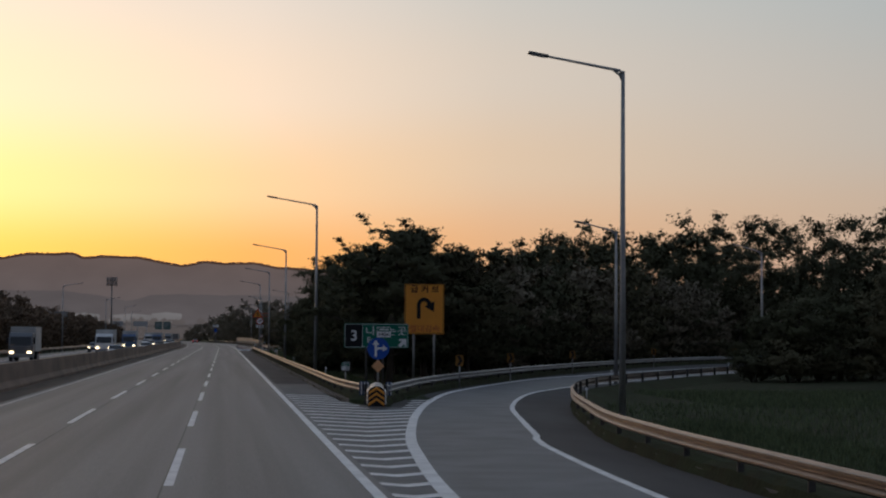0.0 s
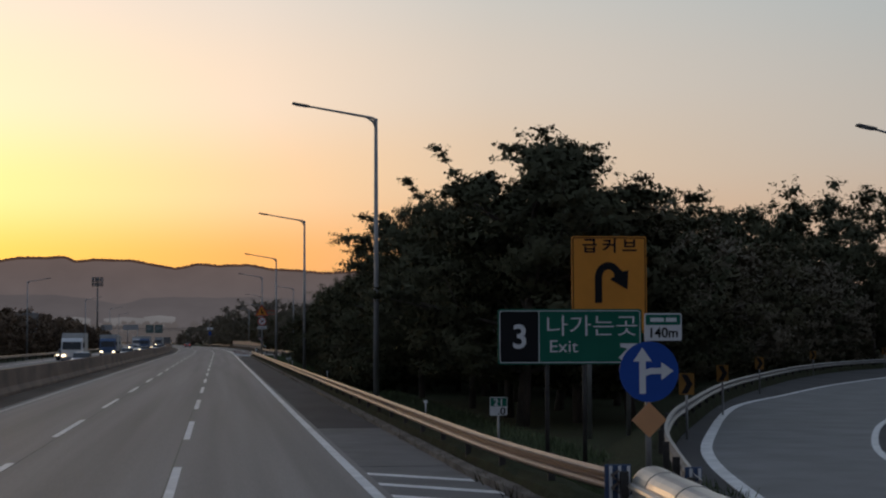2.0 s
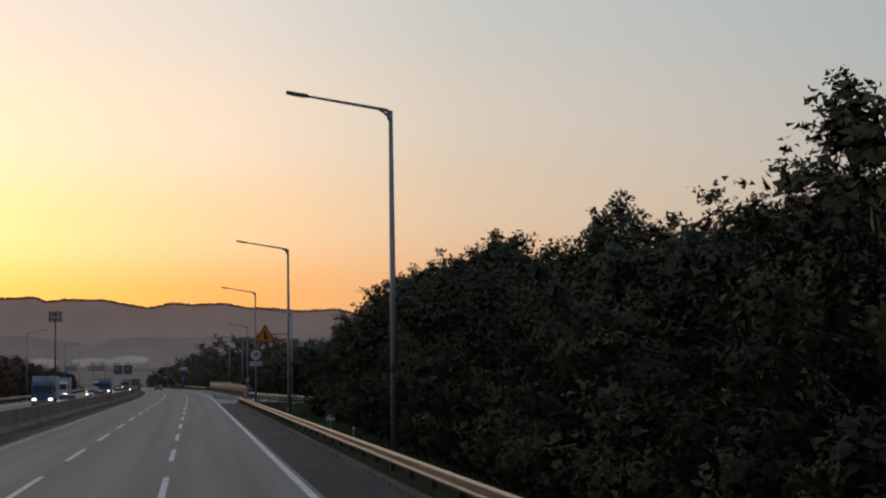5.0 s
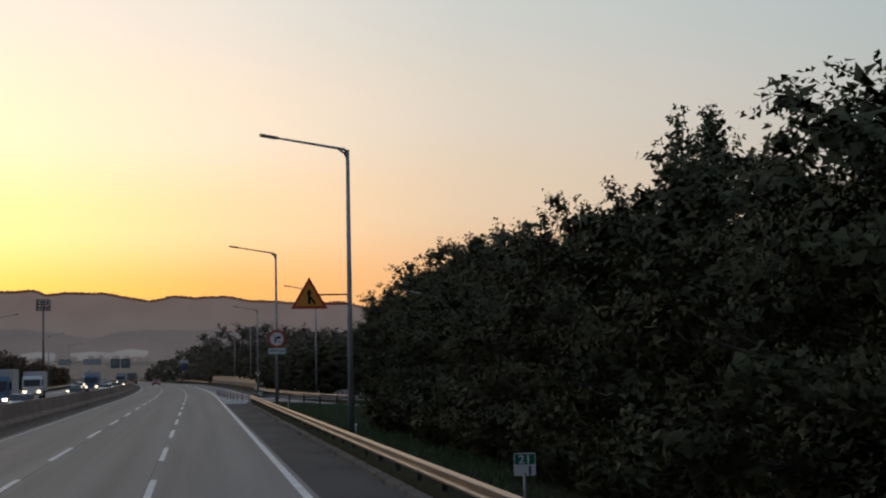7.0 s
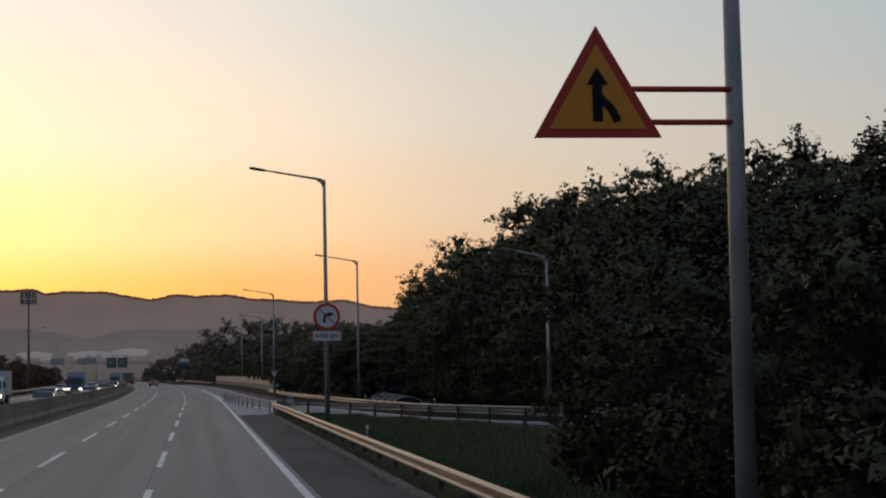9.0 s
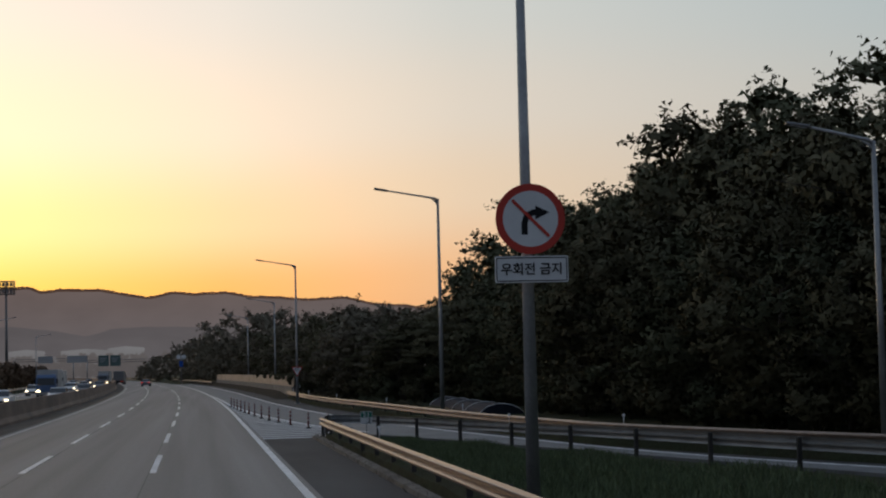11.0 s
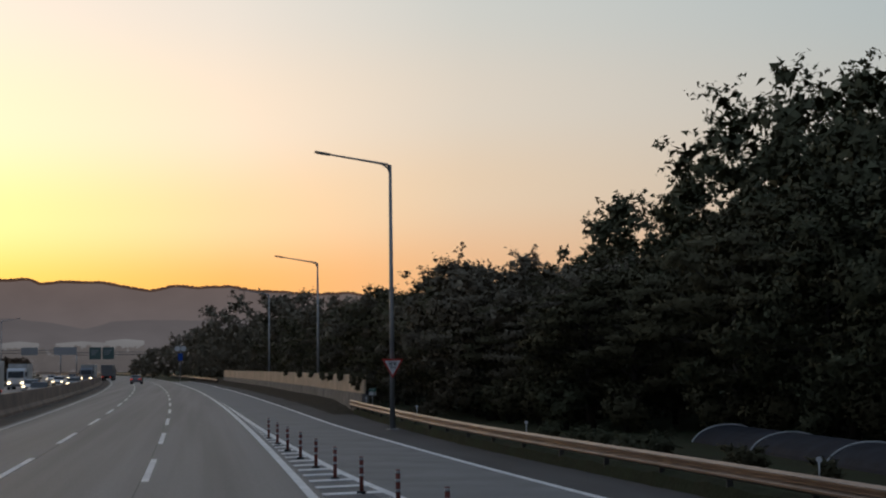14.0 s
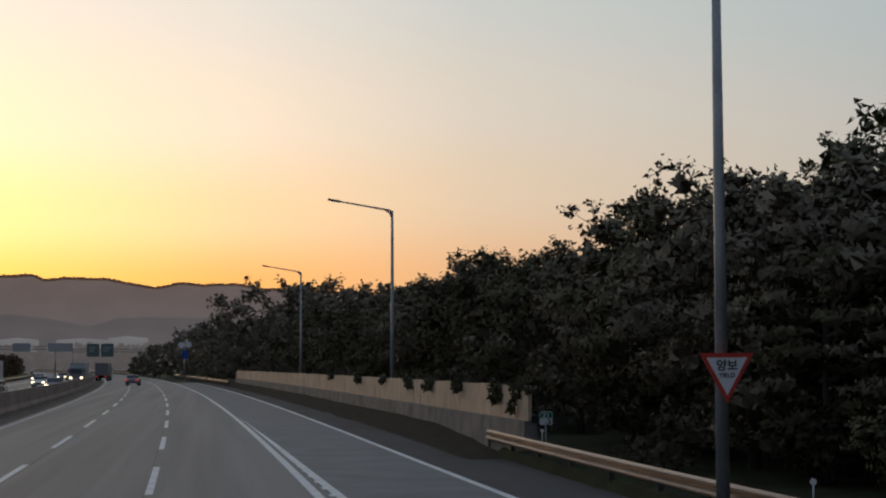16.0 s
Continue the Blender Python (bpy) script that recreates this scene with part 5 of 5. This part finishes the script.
for p in resample([q + Vector((-3.0, 7.0)) for q in rail_out if q.x > 20], 30):
    behind.append((p.x + rng.uniform(-1, 1), p.y + rng.uniform(-1, 2), rng.uniform(5.5, 8.0)))
woods("ramp_wood", behind, "leaf", 0.2, 4600, "dark wood rising behind the exit ramp")
# inside the exit loop
for x, y, h in ((35, 84, 5.6), (39, 88, 7.0), (42, 82, 7.5), (46, 90, 8.4), (48, 80, 8.4), (38, 77, 5.6), (52, 88, 9)):
    plant(near, x, y, h, 8.0, 1.15)
for x, y, h in ((34.8, 108, 4.6), (37, 107, 5.6), (39.5, 110, 6.0), (42, 113, 6.6), (45, 111, 7.4), (47.5, 117, 7.6), (51, 120, 7.8), (49, 108, 8.0)):
    plant(near, x, y, h, 8.0, 1.3)
for x, y, h in ((33.4, 105, 2.0), (35.5, 104, 2.6), (38, 106, 2.4), (41, 108, 2.6), (44, 112, 2.8)):
    plant(bushes, x, y, h, 2.6, 1.4)
# slope beyond the merging ramp
edge = lambda y: float(np.interp(y, [260, 290, 310, 332, 341, 366, 374, 380, 400], [30, 23, 20, 19, 20.2, 19.8, 15, 13.5, 12.5]))
front = lambda y: float(np.interp(y, [262, 300, 330, 342, 365, 380, 392], [9.0, 9.2, 9.2, 9.6, 8.4, 6.3, 6.7]))
row(slopey, 8.0, lambda y: edge(y) + 3.0, 262, 338, 4.8, front, 0.8, 1.15, False)
row(slopey, 8.0, lambda y: edge(y) + 3.0, 338, 366, 4.6, front, 0.8, 1.15, False)
row(spreading, 8.0, lambda y: edge(y) + 3.0, 366, 394, 4.2, front, 0.8, 1.15, False)
row(middle, 8.0, lambda y: edge(y) + 8.0, 258, 396, 6.0, lambda y: float(np.interp(y, [262, 300, 325, 345, 372, 380, 392], [11.5, 13.0, 14.6, 14.8, 10.4, 7.6, 7.4])), 1.2, 1.0, False)
slope = spots(lambda y: edge(y) + 13, 256, 412, 5.0, lambda y: float(np.interp(y, [262, 300, 330, 345, 375, 390, 400, 412], [14.3, 15.6, 17.2, 17.4, 14.6, 9.6, 8.2, 7.6])), 2.0)
slope += spots(lambda y: edge(y) + 21, 270, 420, 6.5, lambda y: float(np.interp(y, [262, 345, 375, 390, 420], [16.3, 17.5, 17.8, 14.5, 10])), 2.0)
hill = lambda y: float(np.interp(y, [368, 385, 398, 420, 445, 455], [16.6, 16.9, 16.4, 14.2, 10.9, 9.0]))
slope += spots(lambda y: float(np.interp(y, [368, 400, 420, 450], [33.5, 32, 31.5, 30])), 368, 455, 3.6, hill, 1.2) + spots(lambda y: 39.0, 372, 452, 4.5, hill, 2.0)
woods("slope_wood", slope, "leaf", 0.26, 3000, "tall dark wood on the slope above the merging ramp")
row(bushes, 2.6, lambda y: edge(y) + 1.2, 270, 392, 4.0, 2.0, 0.8, 1.2, False)
for x, y, h in ((14.6, 391, 7.7), (17.2, 396, 8.6), (15.2, 401, 8.1), (19.4, 390, 7.9), (21.4, 399, 8.6), (14.2, 406, 7.9)):
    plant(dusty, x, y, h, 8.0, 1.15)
row(bushes, 2.6, lambda y: float(np.interp(y, [340, 366], [13.2, 12.0])), 342, 366, 3.4, 0.75, 0.3, 1.3, False)
for x, y, h in ((18.9, 335.4, 1.5), (19.6, 333.5, 2.0), (20.5, 336.5, 2.2)):
    plant(bushes, x, y, h, 2.6, 1.2)
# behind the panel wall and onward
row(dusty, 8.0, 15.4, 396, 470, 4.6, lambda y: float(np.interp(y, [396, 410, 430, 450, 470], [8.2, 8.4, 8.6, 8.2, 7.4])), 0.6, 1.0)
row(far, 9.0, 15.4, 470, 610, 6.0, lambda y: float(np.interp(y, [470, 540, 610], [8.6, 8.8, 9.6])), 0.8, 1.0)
onward_wood = spots(20.0, 400, 560, 5.5, lambda y: float(np.interp(y, [400, 470, 560], [7.6, 8.4, 10.0])), 1.5, True)
onward_wood += [(x + rng.uniform(-1, 1), 600 + rng.uniform(-8, 8), float(np.interp(x, [3, 8, 15, 21, 40], [13.2, 15.2, 15.9, 14.3, 13.6])) * rng.uniform(0.9, 1.06)) for x in np.arange(4.5, 42, 2.1)]
onward_wood += [(x + rng.uniform(-1, 1), 700 + 4 * (3 - x) + rng.uniform(-6, 6), float(np.interp(x, [-16, -9, -1, 5], [5.5, 8.2, 11.0, 12.5])) * rng.uniform(0.9, 1.08)) for x in np.arange(-16, 6, 1.7)]
onward_wood += spots(12.5, 610, 690, 6.0, 9.0, 1.5, True)
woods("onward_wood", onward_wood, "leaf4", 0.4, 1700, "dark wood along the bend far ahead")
# far side of the oncoming carriageway
row(warm, 8.0, -30, 130, 520, 8.0, lambda y: float(np.interp(y, [130, 260, 400], [7.2, 6.8, 5.6])), 1.0, 1.3)
west = spots(-37, 120, 560, 6.0, lambda y: float(np.interp(y, [120, 300, 450], [9.6, 9.0, 7.6])), 2.0, True) + spots(-31, 540, 900, 9.0, 5.4, 2.0, True)
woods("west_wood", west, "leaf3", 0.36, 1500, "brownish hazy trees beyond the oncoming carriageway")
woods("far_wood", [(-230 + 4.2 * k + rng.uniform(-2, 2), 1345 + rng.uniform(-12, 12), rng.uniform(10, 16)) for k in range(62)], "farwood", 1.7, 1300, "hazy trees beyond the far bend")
for o in (*wide_trees, *spreading, *slopey, *hero, *near, *middle, *dusty, *far, *warm, *bushes):
    for q in (*o.children_recursive, o):
        bpy.data.objects.remove(q)


# ---------------------------------------------------------------- rough grass
def turf(name, areas, count, tall, label, mat="blade"):
    g = np.random.default_rng(9)
    vs = []
    for _ in range(count):
        x0, x1, y0, y1 = areas[g.integers(len(areas))]
        x, y = g.uniform(x0, x1), g.uniform(y0, y1)
        a, h = g.uniform(0, 6.28), tall * g.uniform(0.4, 1.2)
        dx, dy = 0.022 * math.cos(a), 0.022 * math.sin(a)
        lx, ly = g.normal(scale=0.6 * h, size=2)
        vs += [(x - dx, y - dy, -0.12), (x + dx, y + dy, -0.12), (x + lx, y + ly, h)]
    return tagged(part(name, arrays(name, vs, np.arange(3 * count).reshape(-1, 3), M[mat]), None), label, "grass", kind="stuff")


turf("roadside_grass", [(5.0, 8.6, 70, 128)] * 2 + [(5.0, 6.6, 66.5, 74), (5.0, 7.6, 128, 250)], 22000, 0.16, "rough dark grass behind the guardrail")
turf("nose_grass", [(5.2, 8.8, 195, 245), (5.3, 20, 240, 254), (5.3, 16.8, 252, 271), (5.3, 14, 268, 284), (5.3, 11.8, 284, 292), (5.3, 9.8, 292, 300), (5.3, 7.8, 298, 304)], 78000, 0.2, "rough green grass between the two guardrails")
# creepers hanging over the panel wall
for k, (y, w, drop) in enumerate(((400.5, 1.2, 0.9), (403.5, 0.8, 0.6), (411, 0.5, 0.3), (418, 0.6, 0.35), (424, 0.5, 0.5), (433, 0.6, 0.3), (444, 0.8, 0.3), (460, 0.9, 0.3))):
    v = thing("creeper", (9.11 + bend(y), y, 2.14), "dark leafy creeper hanging over the wall", "creeper", "creepers on the wall")
    g9 = np.random.default_rng(90 + k)
    c = [(0.12 * g9.uniform(-1, 1), w * g9.normal() * 0.5, -drop * g9.uniform(0, 1) ** 1.5) for _ in range(12)]
    pts, nrm = leaf_sprays(g9, c, [0.16] * 12, 900, 0.09, 1.0)
    part("foliage", leaf_mesh("foliage", pts, nrm, M["leaf2"]), None, v)
    b = bmesh.new()
    tube(b, [(-0.02, 0, -drop), (0, 0.1, -drop * 0.4), (0.16, 0, 0.03)], 0.015, 5)
    part("stem", b, M["bark"], v)
turf("kerb_weeds", [(4.62, 4.9, 68, 309), (4.85, 5.25, 68, 309), (4.85, 5.25, 68, 309)], 12000, 0.18, "dry weeds and litter along the kerb", "dryweed")
turf("loop_grass", [(14, 34, 30, 68), (20, 34, 64, 84), (11.5, 16, 20, 52)], 30000, 0.15, "rough dark grass inside the exit loop")
